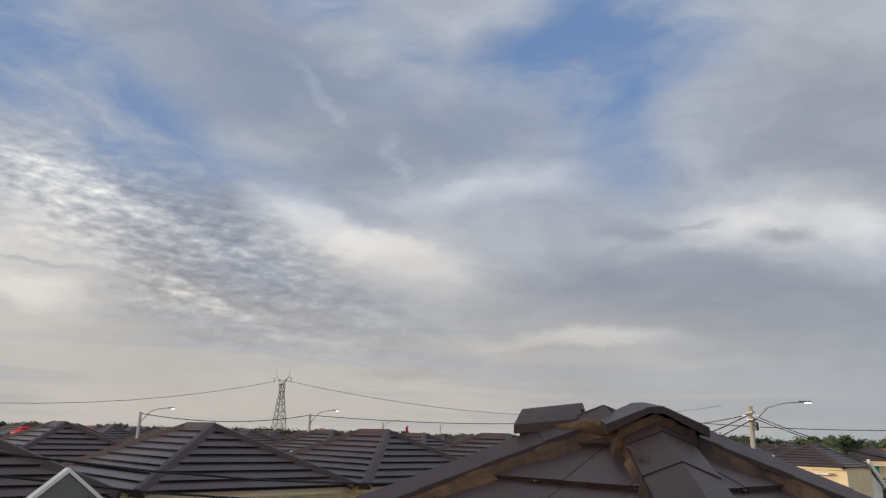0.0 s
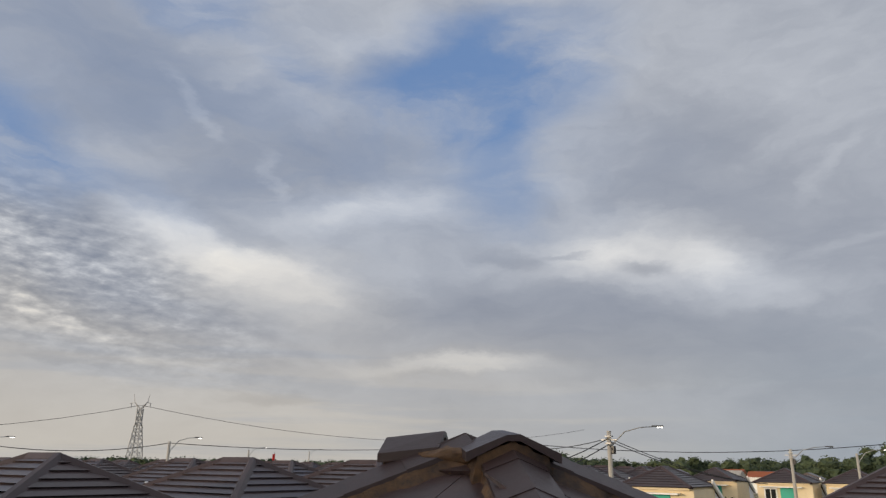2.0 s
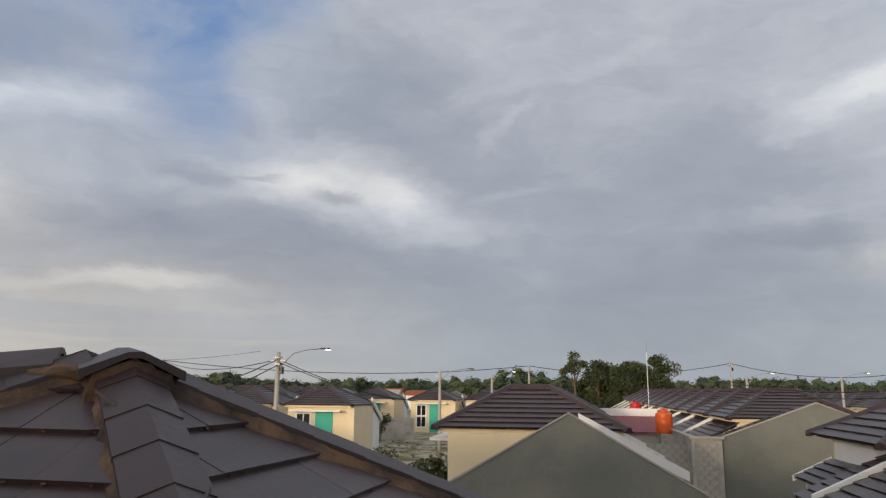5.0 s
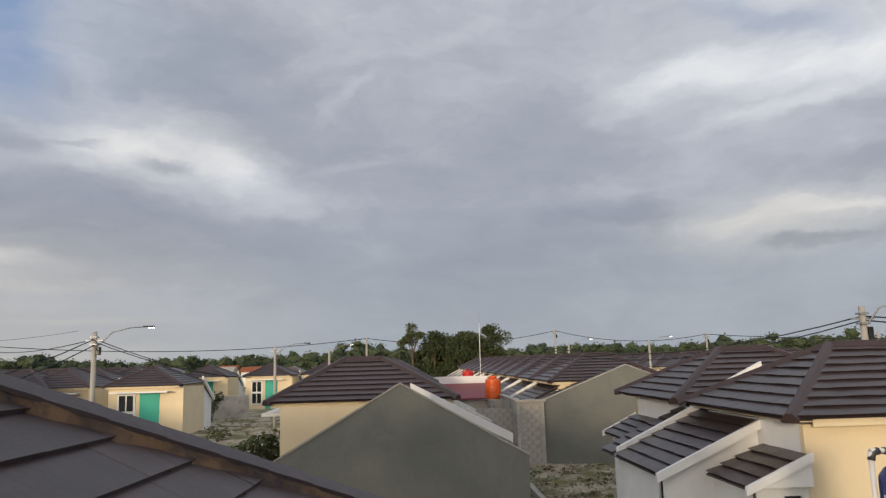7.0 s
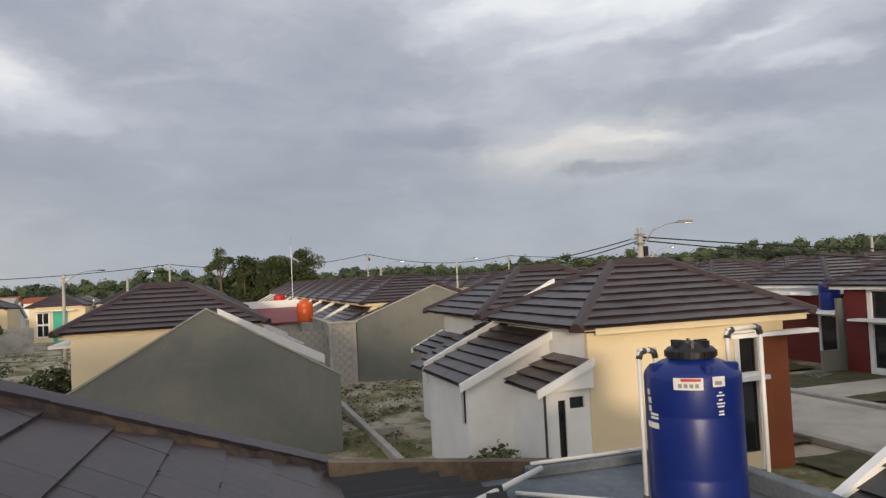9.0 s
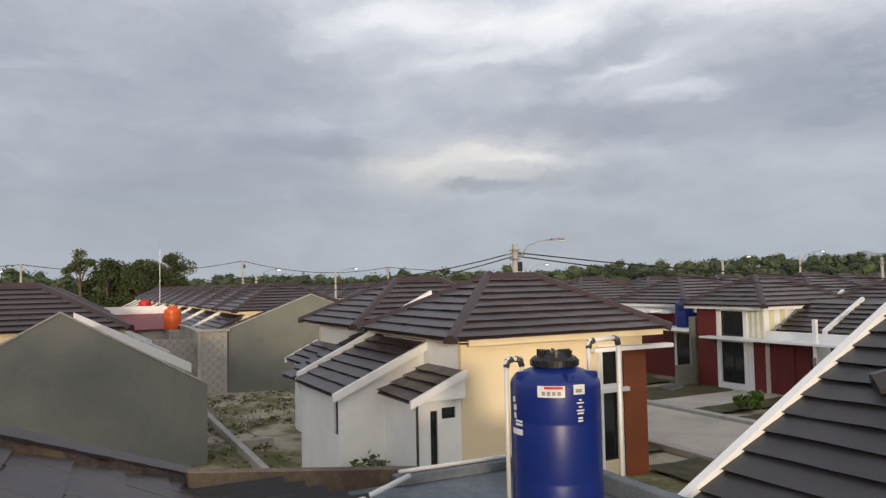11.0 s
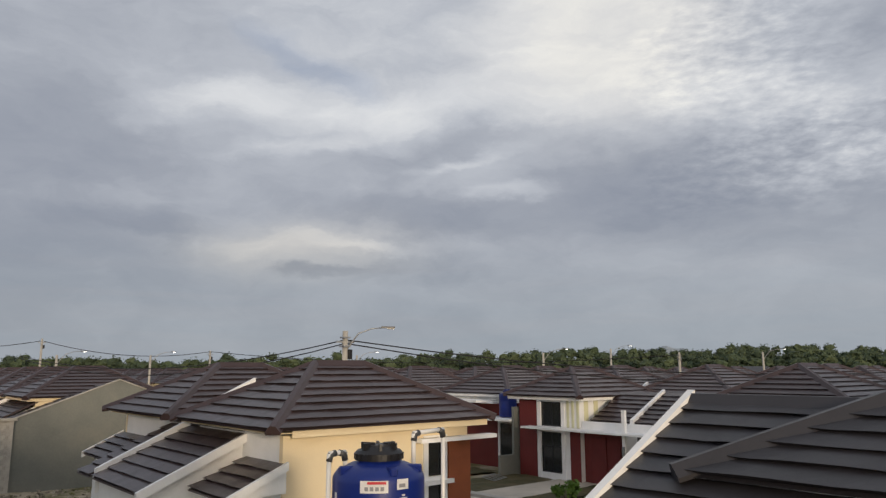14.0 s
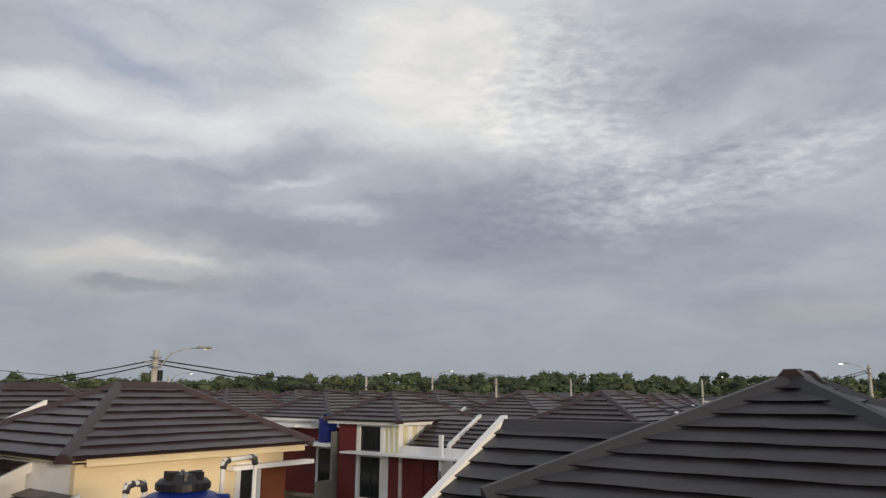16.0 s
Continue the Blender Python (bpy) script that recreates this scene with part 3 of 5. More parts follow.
def window(parent, axis, face, a0, a1, z0, z1, depth=0.1, out=1, mullions=1, rails=(), frame_mat=FRAME, name="window"):
    """A framed pane set into an opening of the wall whose outer face lies at face; out: +1 or -1, the side it looks to."""
    lo, hi = sorted((face - out * depth, face - out * (depth - 0.05)))
    t = 0.045
    def put(u0, u1, w0, w1, p, q):
        return (p, q, u0, u1, w0, w1) if axis == "x" else (u0, u1, p, q, w0, w1)
    rows = [put(a0, a0 + t, z0, z1, lo, hi), put(a1 - t, a1, z0, z1, lo, hi), put(a0 + t, a1 - t, z0, z0 + t, lo, hi), put(a0 + t, a1 - t, z1 - t, z1, lo, hi)]
    for k in range(1, mullions + 1):
        c = a0 + (a1 - a0) * k / (mullions + 1)
        rows.append(put(c - t / 2, c + t / 2, z0 + t, z1 - t, lo, hi))
    for r in rails:
        rows.append(put(a0 + t, a1 - t, r - t / 2, r + t / 2, lo + 0.004, hi - 0.004))
    w = part(name, boxes(*rows), frame_mat, parent)
    mid = (lo + hi) / 2
    part("pane", boxes(put(a0 + t, a1 - t, z0 + t, z1 - t, mid - 0.006, mid + 0.006)), GLASS, w)
    return w


# ---- ground ----
def ground_patch(name, label, mat, x0, x1, y0, y1, z, cells=1, rough=0.0, seed=0):
    bm = bmesh.new()
    nx, ny = max(1, int((x1 - x0) * cells)), max(1, int((y1 - y0) * cells))
    grid = [[bm.verts.new((x0 + (x1 - x0) * i / nx, y0 + (y1 - y0) * j / ny, z + rough * noise.noise((i * 0.37 + seed, j * 0.37, 0)) + rough * 0.6 * noise.noise((i * 1.1, j * 1.1 + seed, 3)))) for j in range(ny + 1)] for i in range(nx + 1)]
    for i in range(nx):
        for j in range(ny):
            bm.faces.new((grid[i][j], grid[i + 1][j], grid[i + 1][j + 1], grid[i][j + 1]))
    return tagged(link(name, bm, mat), label, "ground", kind="structure")


ground_patch("ground", "weedy bare soil reaching to the horizon", SOIL, -1500, 1500, -1500, 1500, 0.0)
ground_patch("lot_soil", "rough weedy soil with pale stones on empty lots", SOIL, -20, 14.0, 8.6, 75, 0.03, cells=1.6, rough=0.16)
street = link("road", boxes((15.7, 20.2, -60, 160, 0.0, 0.08)), ROAD)
tagged(street, "pale concrete street between the house rows", "road", kind="structure")
for x in (15.35, 20.2):
    tagged(link("kerb", boxes((x, x + 0.35, -60, 160, 0.0, 0.20), bevel=0.02), CONCRETE), "grey concrete kerb along the street", "kerb", kind="structure")
for y0, y1 in ((10.5, 15.0), (16.2, 20.5), (22.0, 34.0)):
    ground_patch("lawn", "dry brownish lawn strip beside the street", GRASS, 13.45, 15.34, y0, y1, 0.10, cells=4, rough=0.05, seed=y0)
for y0, y1 in ((8.0, 18.4), (19.3, 20.5), (22.6, 25.3), (26.4, 40.0)):
    ground_patch("lawn", "dry brownish lawn strip beside the street", GRASS, 20.56, 25.9, y0, y1, 0.10, cells=4, rough=0.05, seed=y0)
tagged(link("driveway", boxes((20.56, 27.2, 20.5, 22.6, 0.0, 0.11)), ROAD), "pale concrete driveway", "driveway", kind="structure")

# ---- house with the cream side wall ----
def cream_house(name, label, y, way, singly=True):
    """A house of the row: tall front body with a hipped roof, lower rooms behind with sloped roofs.
    y: the eave of its open side; way: +1 or -1, the side to which it reaches from there."""
    h = thing(name, label, "house")
    zt = 3.56

    def iv(a, b):
        return tuple(sorted((y + way * a, y + way * b)))

    def bx(*rows):
        return boxes(*[(r[0], r[1], *iv(r[2], r[3]), r[4], r[5]) for r in rows])

    part("wall", wall_mesh("y", *iv(0.55, 0.70), 8.0, 13.35, 0, zt, [(12.0, 12.5, 0.45, 2.15), (12.0, 12.5, 2.35, 3.2)]), CREAM, h, "cream painted side wall")
    for z0, z1 in ((0.45, 2.15), (2.35, 3.2)):
        window(h, "y", y + way * 0.55, 12.0, 12.5, z0, z1, out=-way, mullions=0)
    part("window_surround", bx((11.86, 12.0, 0.50, 0.549, 0.0, 3.34), (12.5, 12.62, 0.50, 0.549, 0.0, 3.34), (12.0, 12.5, 0.50, 0.549, 2.15, 2.35), (12.0, 12.5, 0.50, 0.549, 3.2, 3.34), (11.75, 12.75, 0.38, 0.499, 2.16, 2.26)), WHITE, h, "white raised window surround")
    part("front_panel", bx((12.66, 13.40, 0.49, 0.549, 0, 3.20)), RUST, h, "terracotta painted corner panel")
    part("canopy", bx((11.55, 14.1, 0.2, 0.48, 3.20, 3.30)), WHITE, h, "thin white canopy slab")
    part("wall", bx((13.20, 13.35, 0.70, 5.1, 0, zt)), RUST, h, "terracotta painted front wall")
    part("wall", bx((8.0, 13.20, 4.95, 5.1, 0, zt)), WHITE, h, "white painted wall")
    part("wall", bx((8.0, 8.15, 0.70, 4.95, 0, zt)), WHITE, h, "white painted wall")
    ys = iv(0, 5.6)
    hip_roof(h, 7.45, 13.85, *ys, 3.74, 0.5, singly=singly, xr=(10.05, 11.6, 5.13))
    t = 0.03
    part("fascia", bx((8.0, 13.70, 0.15, 0.15 + t, 3.55, 3.72)), CREAM, h, "cream eave board")
    part("soffit", boxes((7.62, 13.70, ys[0] + 0.18, ys[1] - 0.18, 3.64, 3.66)), CREAM, h)
    # rear rooms
    xb, ym = 5.79, 2.50 if way > 0 else 4.70
    xw = xb if way > 0 else 6.95   # the far house has an open lean-to here
    lo, hi = iv(ym + 0.12, ym + 0.40)
    part("rear_wall", wall_mesh("x", xw, xw + 0.14, *iv(ym, 5.72), 0, 2.40, [(lo, hi, 1.40, 2.32)]), WHITE, h, "white painted rear wall")
    window(h, "x", xw, lo, hi, 1.40, 2.32, out=-1, mullions=0)
    side = [(xw + 0.14, 0), (8.0, 0), (8.0, 3.35), (xw + 0.14, 2.42 + 0.43 * (xw - xb))]
    part("rear_side_wall", prism(bmesh.new(), side, "y", *iv(ym, ym + 0.14)), WHITE, h)
    part("rear_side_wall", prism(bmesh.new(), side, "y", *iv(5.58, 5.72)), WHITE, h)
    shed_roof(h, xb - 0.18, 8.35, *iv(ym - 0.10, 5.72), 2.40, 3.66, singly=singly)
    if way > 0:
        slope_board(h, xb - 0.22, 8.3, *iv(ym - 0.20, ym - 0.10), 2.40, 3.62, h=0.20, name="bargeboard", lift=0.03)
    # small service room
    xs = 6.92 if way > 0 else 7.1
    part("rear_wall", wall_mesh("x", xs, xs + 0.12, *iv(0.55, ym), 0, 2.42), WHITE, h)
    part("rear_wall", wall_mesh("y", *iv(0.57, 0.69), xs + 0.12, 8.0, 0, 2.45, [(7.22, 7.40, 0.75, 2.15), (7.5, 7.85, 1.95, 2.2)]), WHITE, h, "white service room wall with slit windows")
    window(h, "y", y + way * 0.57, 7.22, 7.40, 0.75, 2.15, out=-way, mullions=0)
    window(h, "y", y + way * 0.57, 7.5, 7.85, 1.95, 2.2, out=-way, mullions=0)
    shed_roof(h, xs - 0.26, 8.0, *iv(0.35, ym - 0.22), 2.42, 3.00, singly=singly)
    slope_board(h, xs - 0.30, 8.0, *iv(0.26, 0.35), 2.42, 3.02, h=0.17, name="bargeboard", lift=0.03)
    part("gable_infill", prism(bmesh.new(), [(xs + 0.1, 2.40), (8.0, 2.40), (8.0, 2.92), (xs + 0.1, 2.44)], "y", *iv(0.36, 0.56)), WHITE, h)
    if way > 0:
        part("downpipe", tube(bmesh.new(), [(xs - 0.05, y + way * 0.5, 0.02), (xs - 0.05, y + way * 0.5, 2.3)], 0.03), FITTING, h)
    part("plinth", bx((8.15, 13.2, 0.7, 4.95, 0.0, 0.1)), CONCRETE, h)
    return h


first = cream_house("house", "single-storey house with cream side wall and dark hipped tile roof", 14.28, 1)
slope_board(first, 5.70, 8.35, 20.02, 20.16, 2.42, 3.68, h=0.60, lift=0.16)
cream_house("house", "single-storey house with dark hipped roof adjoining the cream one", 25.95, -1)
bm_strip = bmesh.new()
prism(bm_strip, [(8.10, 3.70), (9.85, 4.55), (9.85, 4.75), (8.10, 3.90)], "y", 20.02, 20.16)
part("coping", bm_strip, WHITE, first)

# ---- end gable of the house row across the back lane ----
def gable_house(name, label, y, apex_x, apex_z, left_x, right_x, right_z, wall_mat, depth):
    h = thing(name, label, "house")
    slope = (apex_z - right_z) / (right_x - apex_x)
    left_z = apex_z - slope * (apex_x - left_x)
    out = [(left_x, 0), (right_x, 0), (right_x, right_z), (apex_x, apex_z), (left_x, left_z)]
    part("gable_wall", prism(bmesh.new(), out, "y", y, y + 0.15), wall_mat, h, "grey cement rendered gable wall")
    part("side_wall", boxes((right_x - 0.15, right_x, y + 0.15, y + depth, 0, right_z - 0.05), (left_x, left_x + 0.15, y + 0.15, y + depth, 0, left_z - 0.05)), wall_mat, h)
    shed_roof(h, right_x + 0.02, apex_x, y + 0.18, y + depth, right_z - 0.22, apex_z - 0.23)
    shed_roof(h, left_x - 0.02, apex_x, y + 0.18, y + depth, left_z - 0.22, apex_z - 0.23)
    bm = bmesh.new()
    for (xa, za), (xb, zb) in (((right_x + 0.02, right_z), (apex_x, apex_z)), ((left_x - 0.02, left_z), (apex_x, apex_z))):
        prism(bm, [(xa, za + 0.005), (xb, zb + 0.005), (xb, zb + 0.05), (xa, za + 0.05)], "y", y - 0.04, y + 0.17)
    part("coping", bm, CONCRETE, h)
    return h


grey = gable_house("house", "house end with tall grey cement gable wall", 21.83, -0.1, 4.36, -3.9, 3.6, 2.22, GREYWALL, 2.9)
wall2 = gable_house("house", "block of houses ending in a grey gable wall", 35.1, 10.6, 4.54, 5.9, 15.4, 2.7, GREYWALL, 3.0)


# ---- repeated houses of the estate ----
def row_house(name, label, front_mat, accent, m, group, panel=(0.9, 2.3), win=(2.7, 4.3)):
    """A house in its own axes: eaves from 0 to 6.4 in x (front at 6.4), 0 to 5.6 in y, lower rear room at x below 0."""
    h = thing(name, label, "house", m, group)
    part("wall", boxes((0.5, 5.9, 0.25, 5.6, 0, 3.56)), front_mat, h)
    hip_roof(h, 0, 6.4, 0, 5.6, 3.74, 0.5, xr=(2.65, 4.0, 5.12))
    eave_board(h, 0.15, 6.25, 0.15, 5.45, 3.72, front_mat)
    part("rear_room", prism(bmesh.new(), [(-1.6, 0), (0.49, 0), (0.49, 3.3), (-1.6, 2.36)], "y", 0.3, 5.6), WHITE, h)
    shed_roof(h, -1.75, 0.6, 0.2, 5.7, 2.38, 3.55)
    slope_board(h, -1.75, 1.6, 5.7, 5.85, 2.42, 4.15, h=0.3, lift=0.12)
    part("accent_panel", boxes((5.9, 5.95, *panel, 0, 3.3)), accent, h, "painted accent panel")
    fr = part("window", boxes((5.9, 5.97, *win, 0.5, 3.2)), WHITE, h, "white framed tall window")
    mid = (win[0] + win[1]) / 2
    for a0, a1 in ((win[0] + 0.15, mid - 0.05), (mid + 0.05, win[1] - 0.15)):
        for z0, z1 in ((0.65, 1.75), (1.95, 3.05)):
            part("pane", boxes((5.97, 5.985, a0, a1, z0, z1)), GLASS, fr)
    sw = part("window", boxes((3.9, 4.9, 0.18, 0.25, 1.2, 2.6)), WHITE, h, "white framed window")
    part("pane", boxes((3.98, 4.36, 0.165, 0.18, 1.28, 2.52), (4.44, 4.82, 0.165, 0.18, 1.28, 2.52)), GLASS, sw)
    part("canopy", boxes((5.97, 6.7, 0.6, 4.7, 3.24, 3.34)), WHITE, h, "thin white canopy slab")
    return h


def tall_house(x0, x1, y0, y1, wall, eave=6.3):
    """A plain two-storey house, out of view, added to block the low sun."""
    h = thing("tall_house", "unseen two-storey house with dark hipped tile roof, added to block the sun", "house", None, "two-storey houses")
    part("wall", boxes((x0 + 0.4, x1 - 0.4, y0 + 0.4, y1 - 0.4, 0, eave)), wall, h)
    hip_roof(h, x0, x1, y0, y1, eave + 0.05, 0.5)
    n = int((x1 - x0) / 2.6)
    for k in range(n):
        cx = x0 + (x1 - x0) * (k + 0.5) / n
        for z in (0.9, eave - 2.2):
            fr = part("window", boxes((cx - 0.6, cx + 0.6, y1 - 0.4, y1 - 0.34, z, z + 1.4)), WHITE, h, "white framed window")
            part("pane", boxes((cx - 0.52, cx - 0.03, y1 - 0.34, y1 - 0.325, z + 0.08, z + 1.32), (cx + 0.03, cx + 0.52, y1 - 0.34, y1 - 0.325, z + 0.08, z + 1.32)), GLASS, fr)


# unseen behind the camera: heights and gaps set where the sun gets through
tall_house(4.0, 12.6, -15.5, -9.5, CREAM)
tall_house(13.0, 23.0, -15.5, -9.5, WHITE)
tall_house(-24.0, -10.2, -15.5, -9.5, CREAM, 7.4)
tall_house(-9.8, -5.6, -15.5, -9.5, CREAM, 7.4)


plain = row_house("row_house", "small estate house with dark hipped tile roof", CREAM, RUST, pose(-50, 30, 0), "estate houses")
turq = row_house("row_house", "cream estate house with turquoise front panel and dark roof", CREAM, TURQ, pose(-27.0, 94, 0, 0, 0, -90), "estate houses", (2.5, 3.9), (0.9, 2.2))


def put_row(src, x_front, ys, face=1):
    for y in ys:
        dz = 0.06 * noise.noise((x_front, y * 1.7, 0))
        if face > 0:
            copy_thing(src, pose(x_front - 6.4, y, dz))
        else:
            copy_thing(src, pose(x_front + 6.4, y + 5.6, dz, 0, 0, 180))


put_row(plain, 13.85, [38.2 + 5.95 * k for k in range(0, 12)])
put_row(plain, -4.6, [24.9 + 5.95 * k for k in range(0, 4)], -1)
put_row(plain, -5.0, [72 + 5.95 * k for k in range(0, 6)], -1)
# houses at y -10.8 and -4.85 are unseen, added for the shade they cast
put_row(plain, -15.6, [-10.8, -4.85, 1.1, 7.05, 13.0, 18.95], 1)
put_row(plain, -32.4, [1.0 + 5.95 * k for k in range(0, 15)], -1)
put_row(plain, -45.5, [8 + 5.95 * k for k in range(0, 16)], 1)
put_row(plain, -61.5, [8 + 5.95 * k for k in range(0, 14)], -1)
put_row(plain, -80, [8 + 5.95 * k for k in range(0, 14)], 1)
put_row(plain, -97, [8 + 5.95 * k for k in range(0, 14)], -1)
put_row(plain, 39.4, [-12 + 5.95 * k for k in range(0, 16)], 1)
put_row(plain, 54, [-12 + 5.95 * k for k in range(0, 16)], -1)
put_row(plain, 68.5, [-10 + 5.95 * k for k in range(0, 16)], 1)
put_row(plain, 86, [-10 + 5.95 * k for k in range(0, 16)], -1)
put_row(plain, 25.4, [33.0 + 5.95 * k for k in range(0, 12)], -1)
put_row(plain, 25.4, [9.6, 3.6, -2.4, -8.4], -1)
# houses that turn their fronts to the empty lot
for x, y in ((-21.9, 60.4), (-19.0, 91.4), (-12.6, 93.0), (-6.4, 96.0), (-29.5, 77.0), (-29.0, 62.0), (-35.5, 64.0)):
    copy_thing(turq, pose(x, y, 0, 0, 0, -90))

# ---- the house opposite with maroon and lime front ----
def opposite_house():
    h = thing("house", "house with maroon and white front and tall black windows", "house")
    X = 26.0
    part("wall", wall_mesh("x", X, X + 0.15, 21.3, 24.9, 0, 3.6, [(22.35, 23.6, 0.35, 2.15), (22.35, 23.6, 2.4, 3.5)]), WHITE, h)
    part("front_panel", boxes((X - 0.06, X - 0.003, 23.85, 24.9, 0, 3.6)), MAROON, h, "maroon painted panel")
    for z0, z1, r in ((0.35, 2.15, (1.5,)), (2.4, 3.5, ())):
        window(h, "x", X, 22.35, 23.6, z0, z1, out=-1, mullions=1, rails=r)
    part("window_surround", boxes((X - 0.05, X - 0.003, 23.6, 23.78, 0, 3.6), (X - 0.05, X - 0.003, 22.15, 22.35, 0, 3.6), (X - 0.05, X - 0.003, 22.35, 23.6, 2.15, 2.4)), WHITE, h)
    for row in ((X + 0.15, 31.0, 21.3, 21.45, 0, 3.6), (X + 0.15, 31.0, 24.75, 24.9, 0, 3.6), (30.85, 31.0, 21.45, 24.75, 0, 3.6)):
        part("wall", boxes(row), WHITE, h)
    for x in (26.3, 27.0):
        part("stripe", boxes((x, x + 0.28, 21.28, 21.299, 2.5, 3.6)), LIME, h, "pale lime painted stripe")
    for y in (21.34, 21.62, 21.90):
        part("stripe", boxes((X - 0.02, X - 0.003, y, y + 0.14, 2.4, 3.6)), LIME, h, "pale lime painted stripe")
    part("porch_panel", boxes((X - 0.03, X - 0.003, 21.3, 21.86, 0, 2.29)), MAROON, h, "maroon painted porch return")
    frame_ = part("porch_door", boxes((X + 0.20, X + 0.248, 20.1, 20.2, 0, 2.1), (X + 0.20, X + 0.248, 20.9, 21.0, 0, 2.1), (X + 0.20, X + 0.248, 20.2, 20.9, 2.0, 2.1)), MAROON, h)
    part("door_leaf", boxes((X + 0.21, X + 0.245, 20.2, 20.9, 0.02, 2.0)), MAROON, frame_, "dark red door leaf")
    part("meter_box", boxes((X - 0.58, X - 0.50, 18.62, 18.73, 1.5, 1.85), bevel=0.01), GALV, h, "grey electricity meter box")
    hip_roof(h, 25.35, 31.4, 20.75, 25.4, 3.78, 0.55, singly=True)
    eave_board(h, 25.5, 31.25, 20.9, 25.25, 3.76, WHITE)
    part("canopy", boxes((X - 0.75, X + 0.2, 16.0, 21.25, 2.30, 2.38), (X - 0.75, X - 0.07, 21.25, 24.2, 2.30, 2.38)), WHITE, h, "long white canopy slab")
    part("porch_wall", boxes((X + 0.25, X + 0.40, 19.4, 21.28, 0, 2.27)), MAROON, h, "maroon porch wall with door")
    part("porch_wall", boxes((X + 1.2, X + 1.35, 16.0, 19.19, 0, 2.27)), GREYWALL, h)
    part("post", boxes((X - 0.5, X - 0.35, 18.6, 18.75, 0.0, 3.3)), WHITE, h)
    shed_roof(h, X + 0.2, 28.6, 16.0, 20.9, 2.75, 3.95, singly=True)
    slope_board(h, X + 0.1, 28.6, 18.6, 18.75, 2.75, 3.95, h=0.3, lift=0.14)
    part("parapet", boxes((X + 0.05, X + 0.2, 16.0, 21.25, 2.38, 2.72)), WHITE, h)
    return h


opposite_house()
copy_src = row_house("row_house", "estate house with dark roof and maroon front panel", WHITE, MAROON, pose(33.4, 32.2, 0, 0, 0, 180), "estate houses")

# ---- roof beside the deck, with a white coping ----
def side_roof():
    h = thing("house", "neighbouring house with charcoal tile roof and white coping", "house")
    k = 0.51
    z_at = lambda x: 4.64 - (9.32 - x) * k
    shed_roof(h, 4.9, 9.32, -6.0, 5.86, z_at(4.9) - 0.07, z_at(9.32) - 0.07, TILE_GREY, True, 0.355)
    shed_roof(h, 13.6, 9.32, 3.0, 5.86, 2.4, z_at(9.32) - 0.07, TILE_GREY)
    slope_board(h, 4.9, 9.36, 5.86, 5.97, z_at(4.9), z_at(9.36), h=0.34, lift=0.03)
    bm = bmesh.new()
    cap_line(bm, (9.32, 3.3, z_at(9.32) - 0.07), (9.32, 5.86, z_at(9.32) - 0.07), z0=0.0)
    part("ridge_cap", bm, TILE_GREY, h)
    hip_roof(h, 7.6, 14.4, -0.55, 5.15, 3.84, 0.5, TILE_GREY, TILE_GREY, True, xr=(10.42, 11.6, 5.19), gauge=0.355)
    for x, d in ((10.42, 1), (11.6, -1)):
        bm = bmesh.new()
        cap_line(bm, (x - 0.16 * d, 2.3, 5.20), (x + 0.20 * d, 2.3, 5.22), w=0.21, h=0.085, z0=0.03)
        part("ridge_end", bm, CAP, h)
    eave_board(h, 7.75, 14.2, -0.40, 5.0, 3.82, WHITE)
    part("wall", boxes((5.3, 13.0, -6.0, 5.84, 0.0, 2.2)), WHITE, h)
    part("wall", boxes((8.1, 13.8, 0.0, 4.6, 2.2, 3.66)), WHITE, h)
    return h


side_roof()

# ---- near roof ----
R = Vector((-2.674, 4.564, 5.140))
TH, RIDGE, PITCH, RUN = -0.058, 0.30, 0.554, 3.75
U, V = Vector((math.cos(TH), math.sin(TH), 0)), Vector((-math.sin(TH), math.cos(TH), 0))


